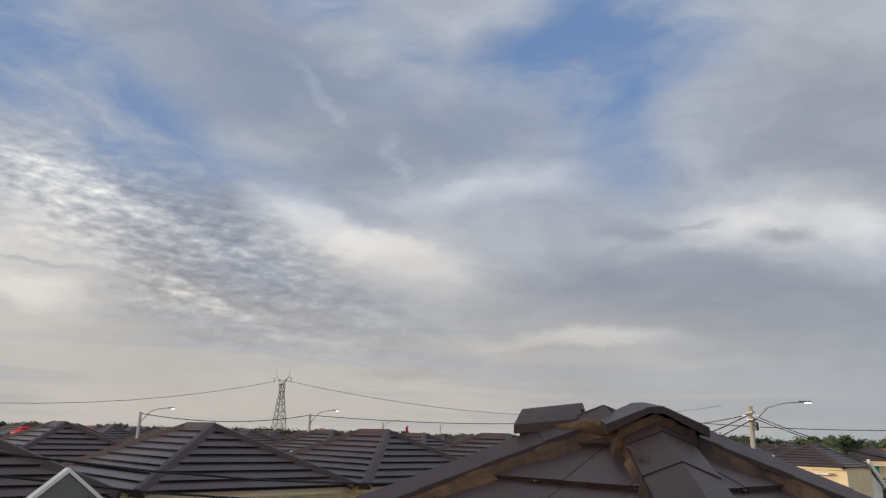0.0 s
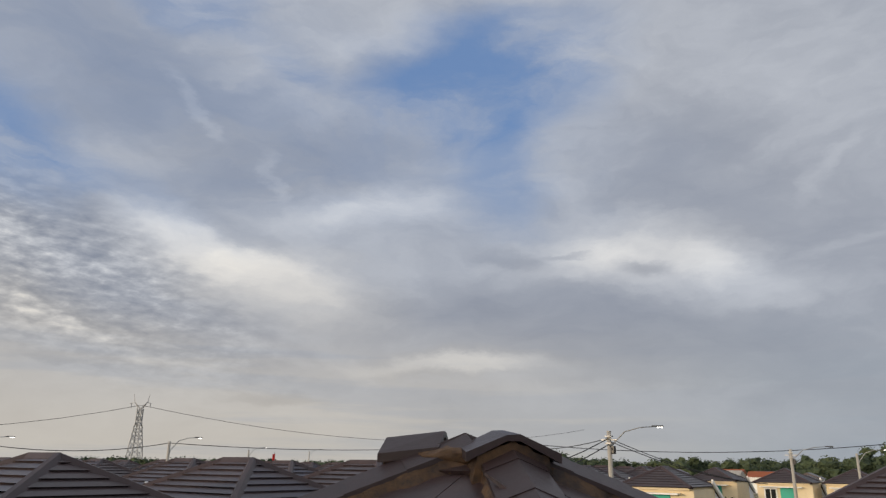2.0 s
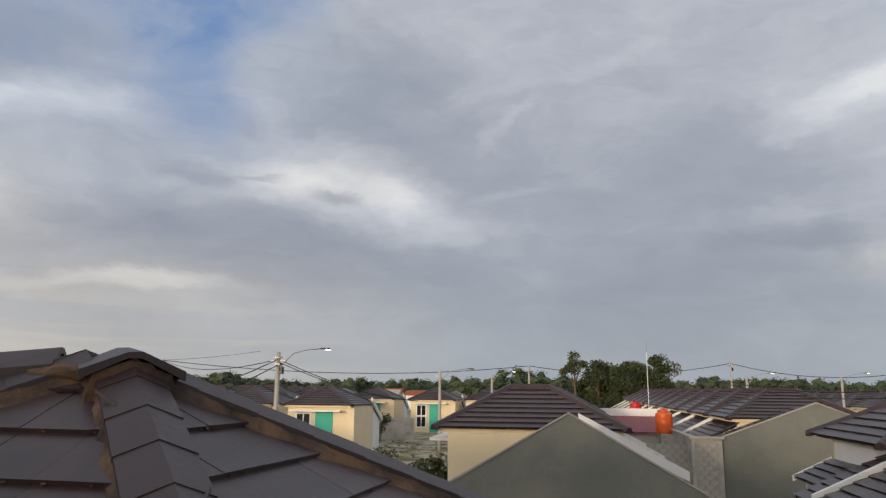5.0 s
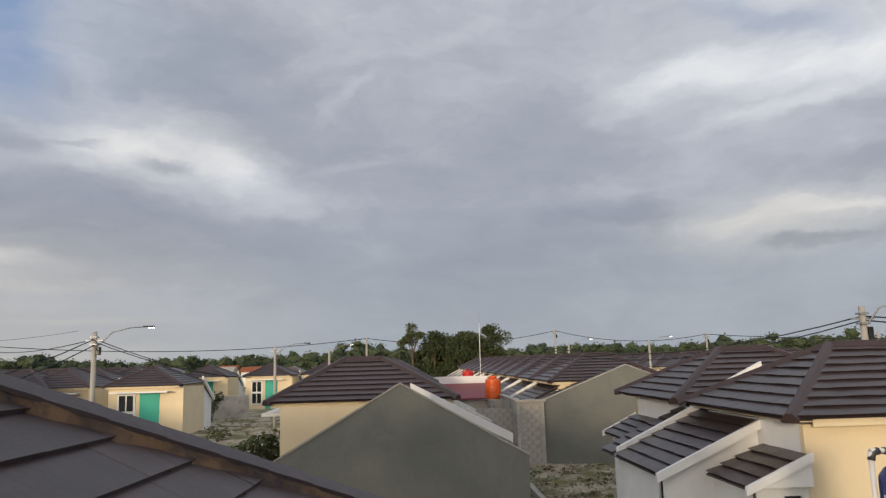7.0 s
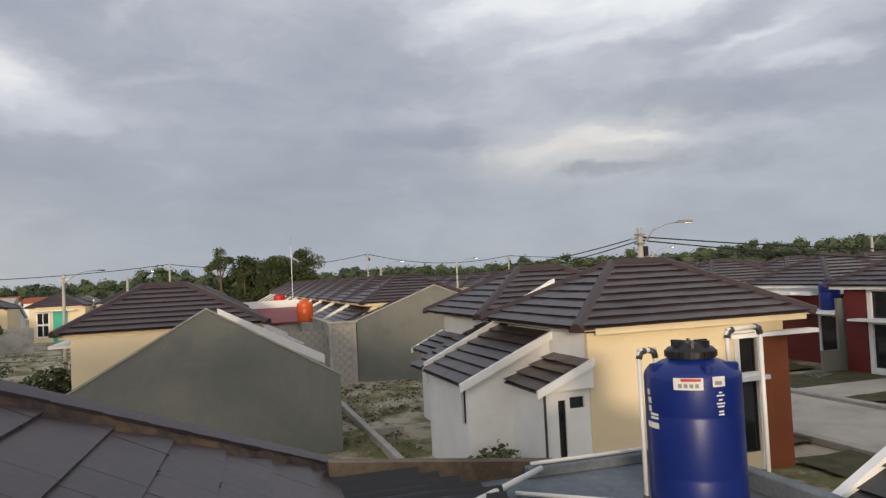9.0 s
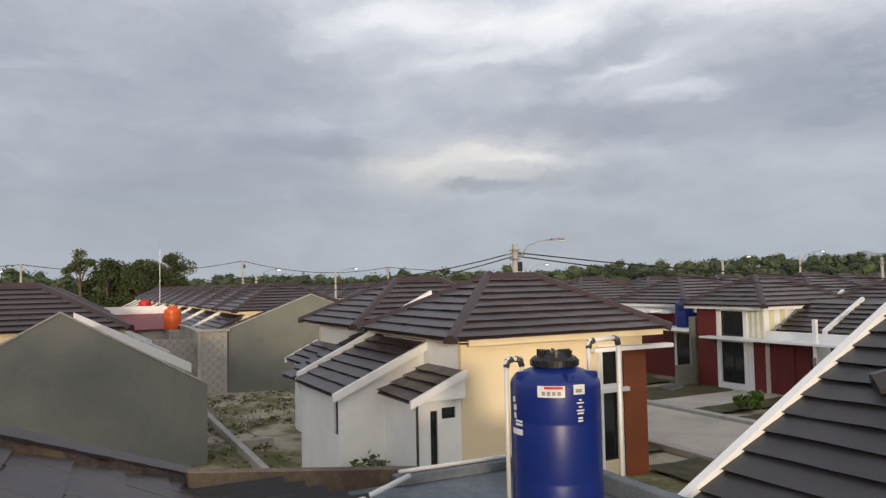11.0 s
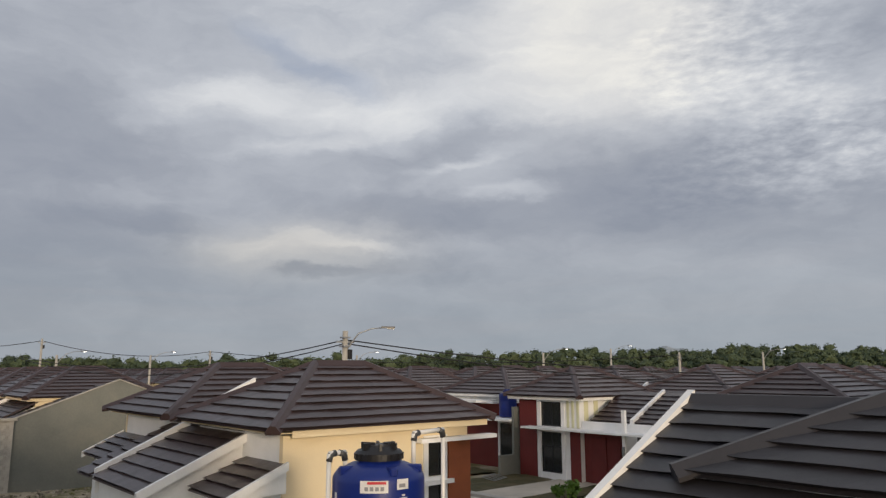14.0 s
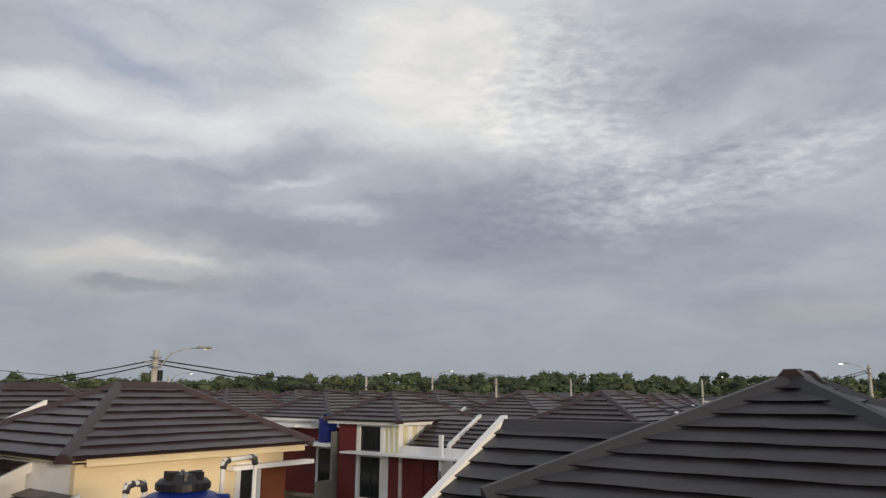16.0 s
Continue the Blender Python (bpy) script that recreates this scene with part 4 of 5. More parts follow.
def near_roof():
    h = thing("house", "house with brown flat-tile hipped roof and rust-stained mortar", "house")
    L = R - U * RIDGE
    dn = Vector((0, 0, -PITCH))
    cor = {"se": R + (U - V + dn) * RUN, "ne": R + (U + V + dn) * RUN, "sw": L + (-U - V + dn) * RUN, "nw": L + (-U + V + dn) * RUN}
    roof = part("roof", bmesh.new(), TILE_NEAR, h)
    GAUGE, LAST = 0.36, 0.63   # rows are 0.36 apart in plan; one edge lies 0.63 from the ridge
    rows, shift = RUN / GAUGE, ((RUN - LAST) / GAUGE) % 1
    shared = {}

    def tiled(e0, e1, r1, r0, name):
        along = (e1 - e0).normalized()
        n = along.cross(((r0 + r1) / 2 - (e0 + e1) / 2)).normalized()
        if n.z < 0:
            n = -n
        up_ = n.cross(along)
        for i in range(-1, int(rows)):
            f, g = max(0.0, (i + shift) / rows), min(1.0, (i + 1.12 + shift) / rows)
            a, b, c, d = e0.lerp(r0, f), e1.lerp(r1, f), e1.lerp(r1, g), e0.lerp(r0, g)
            ua, ub = 0.0, (b - a).dot(along)
            uc, ud = (c - a).dot(along), (d - a).dot(along)
            hh = (d - a).dot(up_)
            w = 0.43
            u = (-0.11 - (a - R).dot(along)) % w - w
            while u < ub:
                lo, hi = max(u, ua), min(u + w, ub)
                # trim the sides along the hips
                tlo = max(lo, ud) if lo < ud else lo
                thi = min(hi, uc) if hi > uc else hi
                u += w
                if hi - lo < 0.02:
                    continue
                if thi < tlo:
                    thi = tlo = (tlo + thi) / 2 if lo < ud else uc
                    tlo, thi = min(max(tlo, lo), hi), min(max(thi, lo), hi)
                whole = abs(tlo - lo) < 1e-5 and abs(thi - hi) < 1e-5 and hi - lo > w - 1e-4
                key = ("whole", round(hh, 3)) if whole else None
                if key in shared and key:
                    me = shared[key]
                else:
                    bm = bmesh.new()
                    gp = 0.0015
                    lip, back = 0.040, 0.008
                    p = [(gp, 0), (hi - lo - gp, 0), (max(thi - lo - gp, tlo - lo + gp), hh), (tlo - lo + gp, hh)]
                    solid(bm, [(x, y, -0.004) for x, y in p], [(p[0][0], 0, lip), (p[1][0], 0, lip), (p[2][0], hh, back), (p[3][0], hh, back)])
                    bmesh.ops.recalc_face_normals(bm, faces=bm.faces)
                    me = bpy.data.meshes.new("tile")
                    bm.to_mesh(me)
                    bm.free()
                    me.materials.append(TILE_NEAR)
                    if key:
                        shared[key] = me
                t = new("tile", me)
                t.parent = roof
                base = a + along * lo
                tilt = 0.004 * noise.noise((i * 3.1, u * 2.7, len(name)))
                m = Matrix((along, up_, n)).transposed().to_4x4()
                m.translation = base + n * (0.002 + tilt)
                t.matrix_basis = m

    tiled(cor["sw"], cor["se"], R, L, "south")
    tiled(cor["se"], cor["ne"], R, R, "east")
    bm = bmesh.new()
    for row in roof_face(cor["ne"], cor["nw"], L, R, 0.335) + roof_face(cor["nw"], cor["sw"], L, L, 0.335):
        course(bm, *row)
    part("far_courses", bm, TILE_NEAR, roof)
    # under-roof body
    bm = bmesh.new()
    low = Vector((0, 0, -0.03))
    v = {k: bm.verts.new(p + low) for k, p in cor.items()}
    r_, l_ = bm.verts.new(R + low), bm.verts.new(L + low)
    for f in (("sw", "se", r_, l_), ("se", "ne", r_), ("ne", "nw", l_, r_), ("nw", "sw", l_), ("nw", "ne", "se", "sw")):
        bm.faces.new([v[x] if isinstance(x, str) else x for x in f])
    part("roof_deck", bm, MORTAR, h)

    # hip caps: overlapping angular pieces on a bed of stained mortar
    def hip(a, b, w=0.19, bed=0.0):
        d = (b - a)
        n = max(1, round(d.length / 0.40))
        dd = d.normalized()
        s = dd.cross(Vector((0, 0, 1))).normalized()
        up_ = s.cross(dd)
        for i in range(n):
            p, q = a + d * (i / n), a + d * ((i + 1) / n) + dd * 0.05
            bm = bmesh.new()
            wl, wh = w * 1.0, w * 0.97
            def ring(c, ww, z):
                return [c + s * x + up_ * y for x, y in ((-ww, z - 0.03), (-ww, z), (0, z + 0.080), (ww, z), (ww, z - 0.03), (0, z + 0.045))]
            solid(bm, ring(p, wl, 0.040), ring(q, wh, 0.034))
            bmesh.ops.recalc_face_normals(bm, faces=bm.faces)
            part("hip_cap", bm, CAP, h)
        bm = bmesh.new()
        segs = max(2, int(d.length / 0.07))
        prev = None
        for i in range(segs + 1):
            c = a + d * (i / segs)
            j = [(0.055 if bed else 0.01) * noise.noise((c.x * 6 + k * 9, c.y * 6, c.z * 5 + k)) + (0.02 if bed else 0) * noise.noise((c.x * 23 + k, c.y * 23, 2)) for k in range(4)]
            ring = [bm.verts.new(c + s * x + up_ * y) for x, y in ((-w - bed + j[0], -0.39 * (w + bed) + 0.012), (-w + 0.012 + 0.3 * j[1], 0.022), (0, 0.06), (w - 0.012 + 0.3 * j[2], 0.022), (w + bed + j[3], -0.39 * (w + bed) + 0.012))]
            if prev:
                for k in range(4):
                    bm.faces.new((prev[k], prev[k + 1], ring[k + 1], ring[k]))
            prev = ring
        part("mortar_bed", bm, MORTAR if bed else CAP, h, "rust-stained mortar bed" if bed else "")

    hip(cor["sw"], L, bed=0.07)
    hip(cor["se"], R, bed=0.025)
    hip(cor["ne"], R, bed=0.06)
    hip(cor["nw"], L)

    def end_cap(c, d, k=1.0, back=-0.26):
        """A wide angular piece that closes the top of the hips, bedded on mortar."""
        s = Vector((-d.y, d.x, 0)).normalized()
        d = Vector((d.x, d.y, -0.10)).normalized()
        z = Vector((0, 0, 1))

        def ring(t, w, zt):
            p = c + d * t
            e = zt - 0.105
            return [p + s * x + z * y for x, y in ((-w, e - 0.055), (-w, e), (-w * 0.14, zt - 0.004), (w * 0.14, zt), (w, e - 0.004), (w, e - 0.06), (w * 0.14, zt - 0.04), (-w * 0.14, zt - 0.04))]

        bm2 = bmesh.new()
        solid(bm2, ring(back, 0.255 * k, 0.125), ring(0.25, 0.285 * k, 0.115))
        bmesh.ops.recalc_face_normals(bm2, faces=bm2.faces)
        part("end_cap", bm2, CAP, h)
        # mortar packed under it
        bm = bmesh.new()
        prev = None
        for i in range(11):
            t = back + 0.01 + (0.215 - back) * i / 10
            p = c + d * t
            ring_ = []
            for q in range(13):
                f = q / 6 - 1
                w = 0.255 * k
                j = 0.018 * noise.noise((p.x * 9 + q, p.y * 9, q * 0.7))
                zz = 0.075 - 0.105 * abs(f) + j if abs(f) < 0.95 else -0.20 + j * 2
                ring_.append(bm.verts.new(p + s * (f * w + j) + z * zz))
            if prev:
                for q in range(12):
                    bm.faces.new((prev[q], prev[q + 1], ring_[q + 1], ring_[q]))
            else:
                bm.faces.new(ring_[::-1])
            prev = ring_
        bm.faces.new(prev)
        bmesh.ops.recalc_face_normals(bm, faces=bm.faces)
        part("mortar_bed", bm, MORTAR, h, "rust-stained mortar packing")

    end_cap(R + (U - V) * 0.05, U - V)
    end_cap(R - U * 0.62 - V * 0.04, -U - V * 0.55, 0.95, -0.15)
    bm = bmesh.new()
    bmesh.ops.create_icosphere(bm, subdivisions=3, radius=1)
    for w in bm.verts:
        k = 1 + 0.3 * noise.noise(w.co * 2.3)
        w.co = R - U * 0.30 + Vector((w.co.x * 0.40 * k, w.co.y * 0.26 * k, w.co.z * 0.085 * k - 0.035))
    part("mortar_bed", bm, MORTAR, h, "rust-stained mortar heap", smooth=True)
    # leaf litter and lumps caught on the tile edges
    g = random.Random(4)
    for face, (along, down) in {"south": (U, -V), "east": (V, U)}.items():
        for i in range(8):
            for _ in range(5):
                run = LAST - GAUGE + GAUGE * i
                wide = run * 0.85
                u_ = g.uniform(-wide, wide)
                p = R + down * run + Vector((0, 0, -PITCH * run)) + along * u_ + down * 0.02 + Vector((0, 0, 0.02))
                bm = bmesh.new()
                bmesh.ops.create_icosphere(bm, subdivisions=1, radius=1)
                s = g.uniform(0.005, 0.012)
                for w in bm.verts:
                    w.co = p + Vector((w.co.x * s * 1.5, w.co.y * s, w.co.z * s * 0.8)) * (1 + 0.3 * noise.noise(w.co * 3))
                part("litter", bm, MORTAR, h, "brown leaf litter")
    body = boxes((-5.9, 0.4, 1.5, 7.7, 0.0, 3.15))
    part("wall", body, WHITE, h)
    return h


near_roof()

# ---- flat roof deck with water tank ----
deck = thing("roof_deck", "blue-grey coated flat concrete roof with low parapet", "roof", kind="structure")
part("slab", boxes((1.3, 5.0, -3.0, 7.5, 2.6, 2.88)), SLAB, deck)
part("parapet", boxes((4.86, 5.0, -3.0, 7.5, 2.88, 3.06), (3.2, 4.86, 7.36, 7.5, 2.88, 2.99), bevel=0.012), SLAB, deck)
part("wall", boxes((1.35, 4.95, -2.9, 7.45, 0.0, 2.6)), GREYWALL, deck)
part("brown_wall", prism(bmesh.new(), [(1.2, 2.4), (3.6, 2.4), (3.6, 2.98), (1.2, 3.26)], "y", 7.52, 7.68), BAREWALL, deck, "damp brown cement wall")


def water_tank(name, label, m, mat, detail=True, r=0.46, hgt=1.42):
    t = thing(name, label, "water tank", m)
    prof = [(0.0, 0.0), (r * 0.93, 0.0), (r * 0.985, 0.03), (r, 0.08), (r, 0.30), (r * 0.992, 0.315), (r, 0.33), (r, hgt * 0.62), (r * 0.992, hgt * 0.63), (r, hgt * 0.64), (r, hgt * 0.86), (r * 0.985, hgt * 0.885),
            (r * 0.90, hgt * 0.925), (r * 0.60, hgt * 0.965), (r * 0.46, hgt * 0.975), (r * 0.46, hgt * 0.99), (0.0, hgt * 0.99)]
    bm = lathe(bmesh.new(), [(max(a, 0.002), b) for a, b in prof], sides=64)
    bmesh.ops.recalc_face_normals(bm, faces=bm.faces)
    part("body", bm, mat, t, smooth=True)
    bm = lathe(bmesh.new(), [(0.002, hgt * 0.99), (r * 0.52, hgt * 0.985), (r * 0.53, hgt * 1.03), (r * 0.47, hgt * 1.05), (r * 0.40, hgt * 1.045), (r * 0.30, hgt * 1.075), (0.12, hgt * 1.085), (0.002, hgt * 1.085)], sides=40)
    for a in range(16):
        q = pose(0, 0, 0, 0, 0, a * 22.5)
        box(bm, r * 0.505, r * 0.545, -0.022, 0.022, hgt * 0.992, hgt * 1.028, q)
    for a in range(6):
        q = pose(0, 0, 0, 0, 0, a * 60)
        box(bm, 0.05, r * 0.42, -0.012, 0.012, hgt * 1.05, hgt * 1.095, q)
    part("lid", bm, BLACK if detail else mat, t, "black screw lid")
    return t


TANK = Vector((4.20, 5.98, 2.88))
tank = water_tank("water_tank", "blue plastic water tank with black screw lid on the deck", Matrix.Translation(TANK), BLUE, r=0.41, hgt=1.315)

# ---- lamp and cable poles ----
def pole(x, y, top, arm=None, lit=True, name="street_pole", label="concrete utility pole with cables and a street lamp", cross=True):
    p = thing(name, label, "utility pole", pose(x, y, 0), "utility poles")
    part("shaft", tube(bmesh.new(), [(0, 0, 0), (0, 0, top * 0.5), (0, 0, top)], 0.13, 12, 0.09), CONCRETE, p, smooth=True)
    if cross:
        part("bracket", boxes((-0.14, 0.14, -0.14, 0.14, top - 0.55, top - 0.49), (-0.13, 0.13, -0.13, 0.13, top - 0.25, top - 0.20), (-0.35, 0.35, -0.03, 0.03, top - 0.40, top - 0.34)), GALV, p)
        part("junction_box", boxes((0.1, 0.25, -0.1, 0.1, top - 0.95, top - 0.62), bevel=0.02), BLACK, p)
    if arm:
        ax, ay, az = arm
        pts = [Vector((0.0, 0.0, top - 1.3)), Vector((0.06 * ax, 0.06 * ay, top - 0.6)), Vector((0.35 * ax, 0.35 * ay, top - 0.6 + az * 0.72)), Vector((0.7 * ax, 0.7 * ay, top - 0.6 + az * 0.95)), Vector((ax, ay, top - 0.6 + az))]
        part("lamp_arm", tube(bmesh.new(), pts, 0.032, 8, 0.02), GALV, p, smooth=True)
        d = Vector((ax, ay, 0)).normalized()
        m = Matrix.Translation((ax, ay, top - 0.6 + az)) @ Matrix((d, Vector((-d.y, d.x, 0)), Vector((0, 0, 1)))).transposed().to_4x4()
        head = part("lamp_head", box(bmesh.new(), -0.05, 0.42, -0.07, 0.07, -0.02, 0.045, m, 0.012), FITTING, p)
        part("lamp_glass", box(bmesh.new(), 0.16, 0.40, -0.06, 0.06, -0.05, -0.022, m), LAMPGLOW if lit else GLASS, head)
    return p


POLE_A, POLE_B, POLE_D, POLE_Q, POLE_P = (-12.62, 30.6, 6.55), (-9.25, 52.0, 6.3), (13.75, 21.4, 6.28), (53.8, 5.4, 7.0), (-14.6, -3.0, 6.3)
pole(*POLE_A, arm=(1.75, 0.6, 0.78))
pole(*POLE_B, arm=(2.0, 0.4, 0.75), lit=False)
pole(*POLE_D, arm=(1.1, -0.65, 0.72), lit=False)
pole(*POLE_Q, arm=(-0.9, 1.2, 0.7))
pole(*POLE_P)
FAR = [(-45.5, 32.0, 6.4, 1), (-48.9, 20.9, 6.1, 1), (-34.0, 57.0, 7.3, 0), (-4.0, 72.0, 7.4, 0), (-7.0, 66.0, 6.3, 2), (16.0, 78.0, 8.0, 0), (22.4, 66.5, 6.3, 2), (14.3, 64.0, 6.2, 2), (31.0, 74.0, 7.0, 0), (60.0, 44.6, 7.0, 2), (47.0, 42.0, 6.4, 2), (52.3, 32.3, 6.3, 0), (70.0, 34.0, 6.6, 2), (75.0, 22.0, 6.6, 1), (40.0, 60.0, 6.4, 2), (-70, 60, 6.5, 1), (-90, 90, 7, 1), (-60, 85, 6.6, 1)]
for x, y, top, kind in FAR:
    d = Vector((-y, x, 0)).normalized() * 1.7
    pole(x, y, top, arm=(-d.x, -d.y, 0.9) if kind else None, lit=kind > 0, label="distant concrete pole with a street lamp" if kind else "distant concrete cable pole", cross=kind == 0)
mast = thing("antenna_mast", "thin white antenna mast behind the roofs", "mast", pose(6.6, 66.0, 0))
part("shaft", tube(bmesh.new(), [(0, 0, 0), (0, 0, 8.3)], 0.035, 8, 0.025), WHITE, mast)
part("aerial", tube(bmesh.new(), [(0.0, 0, 8.3), (0.0, 0, 9.2)], 0.015, 6), GALV, mast)


def cable(a, b, drop, r=0.018):
    ob = link("overhead_cable", tube(bmesh.new(), sag(a, b, drop), r, 5), CABLE)
    return tagged(ob, "black overhead cable strung between poles", "cable", "overhead cables")


def top_of(p, dz=-0.35):
    return (p[0], p[1], p[2] + dz)


for dz, drop in ((-0.3, 2.2), (-0.55, 2.35)):
    cable(top_of(POLE_P, dz), top_of(POLE_A, dz), drop, 0.022)
for dz, drop in ((-0.30, 1.6), (-0.42, 1.9)):
    cable(top_of(POLE_D, dz), top_of(POLE_Q, dz), drop, 0.022)
    cable(top_of(POLE_D, dz), (8.0, 43.0, 6.0 + dz), drop * 0.5, 0.02)
    cable(top_of(POLE_A, dz), (-9.2, 44.0, 4.3), 0.35, 0.018)
cable(top_of(POLE_A, -0.3), (-34.0, 57.0, 7.2), 0.6, 0.02)
chain = [(-34.0, 57.0, 7.2), (-4.0, 72.0, 7.3), (16.0, 78.0, 7.8), (31.0, 74.0, 6.9), (52.3, 32.3, 6.1)]
for a, b in zip(chain, chain[1:]):
    cable(a, b, 0.9, 0.03)
chain = [(-48.9, 20.9, 6.0), (-45.5, 32.0, 6.3), (-34.0, 57.0, 6.9)]
for a, b in zip(chain, chain[1:]):
    cable(a, b, 0.5, 0.025)


# ---- transmission tower far off ----
def pylon():
    t = thing("transmission_tower", "grey steel lattice power pylon far away", "pylon", pose(-372, 238.4, 0, 0, 0, 30))
    hgt = 41.0
    w = lambda z: 2.6 * (1 - z / 34.0) + 1.0 if z < 26 else 1.2
    for sx in (-1, 1):
        for sy in (-1, 1):
            part("leg", tube(bmesh.new(), [(sx * w(z), sy * w(z), z) for z in (0, 13, 26, 33)], 0.28, 5), GALV, t)
    bm = bmesh.new()
    zs = [0, 6, 11, 15.5, 19.5, 23, 26, 29.5, 33]
    for a, b in zip(zs, zs[1:]):
        for q in range(4):
            m = pose(0, 0, 0, 0, 0, 90 * q)
            p = [m @ Vector((-w(a), -w(a), a)), m @ Vector((w(b), -w(b), b)), m @ Vector((w(a), -w(a), a)), m @ Vector((-w(b), -w(b), b))]
            tube(bm, p[:2], 0.16, 4)
            tube(bm, p[2:], 0.16, 4)
    tagged(part("bracing", bm, GALV, t), kind="stuff")
    for s in (-1, 1):
        part("cross_arm", tube(bmesh.new(), [(0, 0, 33), (s * 3.5, 0, 36.5), (s * 6.5, 0, 35.8)], 0.3, 5, 0.15), GALV, t)
        part("horn", tube(bmesh.new(), [(s * 1.3, 0, 33), (s * 3.8, 0, 37), (s * 4.6, 0, hgt)], 0.26, 5, 0.12), GALV, t)
        part("insulator", tube(bmesh.new(), [(s * 5.5, 0, 36), (s * 5.5, 0, 33.5)], 0.2, 5), GALV, t)
    return t


pylon()
for a, b, drop in (((-372, 238.4, 35), (-400, -60, 30), 18), ((-372, 238.4, 35), (-250, 560, 34), 14)):
    cable(a, b, drop, 0.12)


# ---- trees ----
def leaves(bm, centre, radius, count, size, rng, flat=0.8):
    for _ in range(count):
        d = Vector((rng.gauss(0, 1), rng.gauss(0, 1), rng.gauss(0, 1))).normalized()
        p = Vector(centre) + Vector((d.x * radius, d.y * radius, d.z * radius * flat)) * (rng.random() ** 0.45)
        a = Vector((rng.gauss(0, 1), rng.gauss(0, 1), rng.gauss(0, 0.6))).normalized()
        b = a.cross(Vector((rng.gauss(0, 1), rng.gauss(0, 1), rng.gauss(0, 1)))).normalized()
        s = size * rng.uniform(0.6, 1.3)
        bm.faces.new([bm.verts.new(p + a * (s * u) + b * (s * 0.6 * v)) for u, v in ((-1, 0), (-0.1, -1), (1, 0.1), (0.1, 1))])


CORE = bmesh.new()
bmesh.ops.create_icosphere(CORE, subdivisions=2, radius=1)
CORE.verts.index_update()
CORE_V, CORE_F = [v.co.copy() for v in CORE.verts], [[v.index for v in f.verts] for f in CORE.faces]
CORE.free()


def clump(bm, centre, radius, rng, flat=0.8):
    """The dense inside of a crown: a ragged lump of foliage under the loose leaves."""
    o = Vector((rng.uniform(0, 99), rng.uniform(0, 99), rng.uniform(0, 99)))
    vs = []
    for d in CORE_V:
        k = radius * (0.86 + 0.7 * noise.noise(d * 1.9 + o) + rng.uniform(-0.22, 0.22))
        vs.append(bm.verts.new(Vector(centre) + Vector((d.x * k, d.y * k, d.z * k * flat))))
    for f in CORE_F:
        bm.faces.new([vs[i] for i in f])


def tree(x, y, hgt, spread, seed, bare=0.35, count=900, size=0.34):
    rng = random.Random(seed)
    t = thing("tree", "tall broad-leaved tree with dark uneven crown" if bare < 0.5 else "slender tree with bare trunk and high crown", "tree", pose(x, y, 0), "grove trees")
    lean = Vector((rng.uniform(-0.4, 0.4), rng.uniform(-0.4, 0.4), 0))
    trunk = tube(bmesh.new(), [(0, 0, 0), lean * 0.4 + Vector((0, 0, hgt * 0.4)), lean + Vector((0, 0, hgt * 0.85))], 0.30, 8, 0.09)
    crown = bmesh.new()
    n = 13 if bare < 0.5 else 6
    for k in range(n):
        a = 2 * math.pi * (k + rng.random() * 0.7) / n
        z = hgt * rng.uniform(bare + 0.08, 0.93)
        r = spread * rng.uniform(0.35, 0.95) * (1.0 - 0.45 * max(0, z / hgt - 0.7) / 0.3)
        end = Vector((math.cos(a) * r, math.sin(a) * r, z)) + lean
        tube(trunk, [lean * 0.5 + Vector((0, 0, z * 0.62)), end * 0.6 + Vector((0, 0, z * 0.30)), end], 0.09, 5, 0.02)
        leaves(crown, end, spread * (rng.uniform(0.45, 0.72) if bare < 0.5 else rng.uniform(0.3, 0.5)), count // n, size, rng)
    leaves(crown, lean + Vector((0, 0, hgt * 0.93)), spread * 0.45, count // 7, size, rng)
    part("trunk", trunk, BARK, t)
    part("crown", crown, LEAF, t)
    return t


tree(0.9, 135, 11.9, 2.8, 3, bare=0.55, count=1700, size=0.20)
for k, (x, y, hgt, sp) in enumerate(((4.8, 136, 11.6, 3.2), (7.4, 139, 10.4, 3.0), (9.6, 134, 11.2, 3.0), (12.4, 138, 11.0, 3.2), (14.9, 136, 12.6, 3.0), (17.2, 140, 11.0, 2.8), (6.0, 142, 9.6, 3.4), (11.0, 143, 10.0, 3.4), (2.6, 141, 7.6, 2.4))):
    tree(x, y, hgt * 0.87, sp, 20 + k, bare=0.10, count=4600, size=0.21)
rng = random.Random(5)
woods = bmesh.new()
for k in range(1500):
    az = rng.uniform(-118, 34)
    r = rng.uniform(235, 330)
    rise = 0.0
    if az < -28:
        rise = 7.0 * min(1, (-28 - az) / 22)
    hgt = rng.uniform(7.5, 11.5) * (0.85 + 0.3 * noise.noise((az * 0.13, 0, 0))) + rise * (r - 235) / 95 + (rng.uniform(1, 3.0) if rng.random() < 0.12 else 0)
    if az > 14:
        hgt *= 0.85
    if az < -28:
        hgt *= 1.02
    c = Vector((-math.sin(radians(az)) * r, math.cos(radians(az)) * r, 0))
    for q in range(3):
        mid = c + Vector((rng.uniform(-3, 3), rng.uniform(-3, 3), hgt * (0.22 + 0.27 * q)))
        clump(woods, mid, 2.7 - 0.35 * q, rng, 0.75)
        leaves(woods, mid, 3.9 - 0.6 * q, 95, 0.36, rng, 0.8)
tagged(link("far_woods", woods, LEAF_HAZED), "dark green woodland along the horizon", "trees", kind="stuff")
woods = bmesh.new()
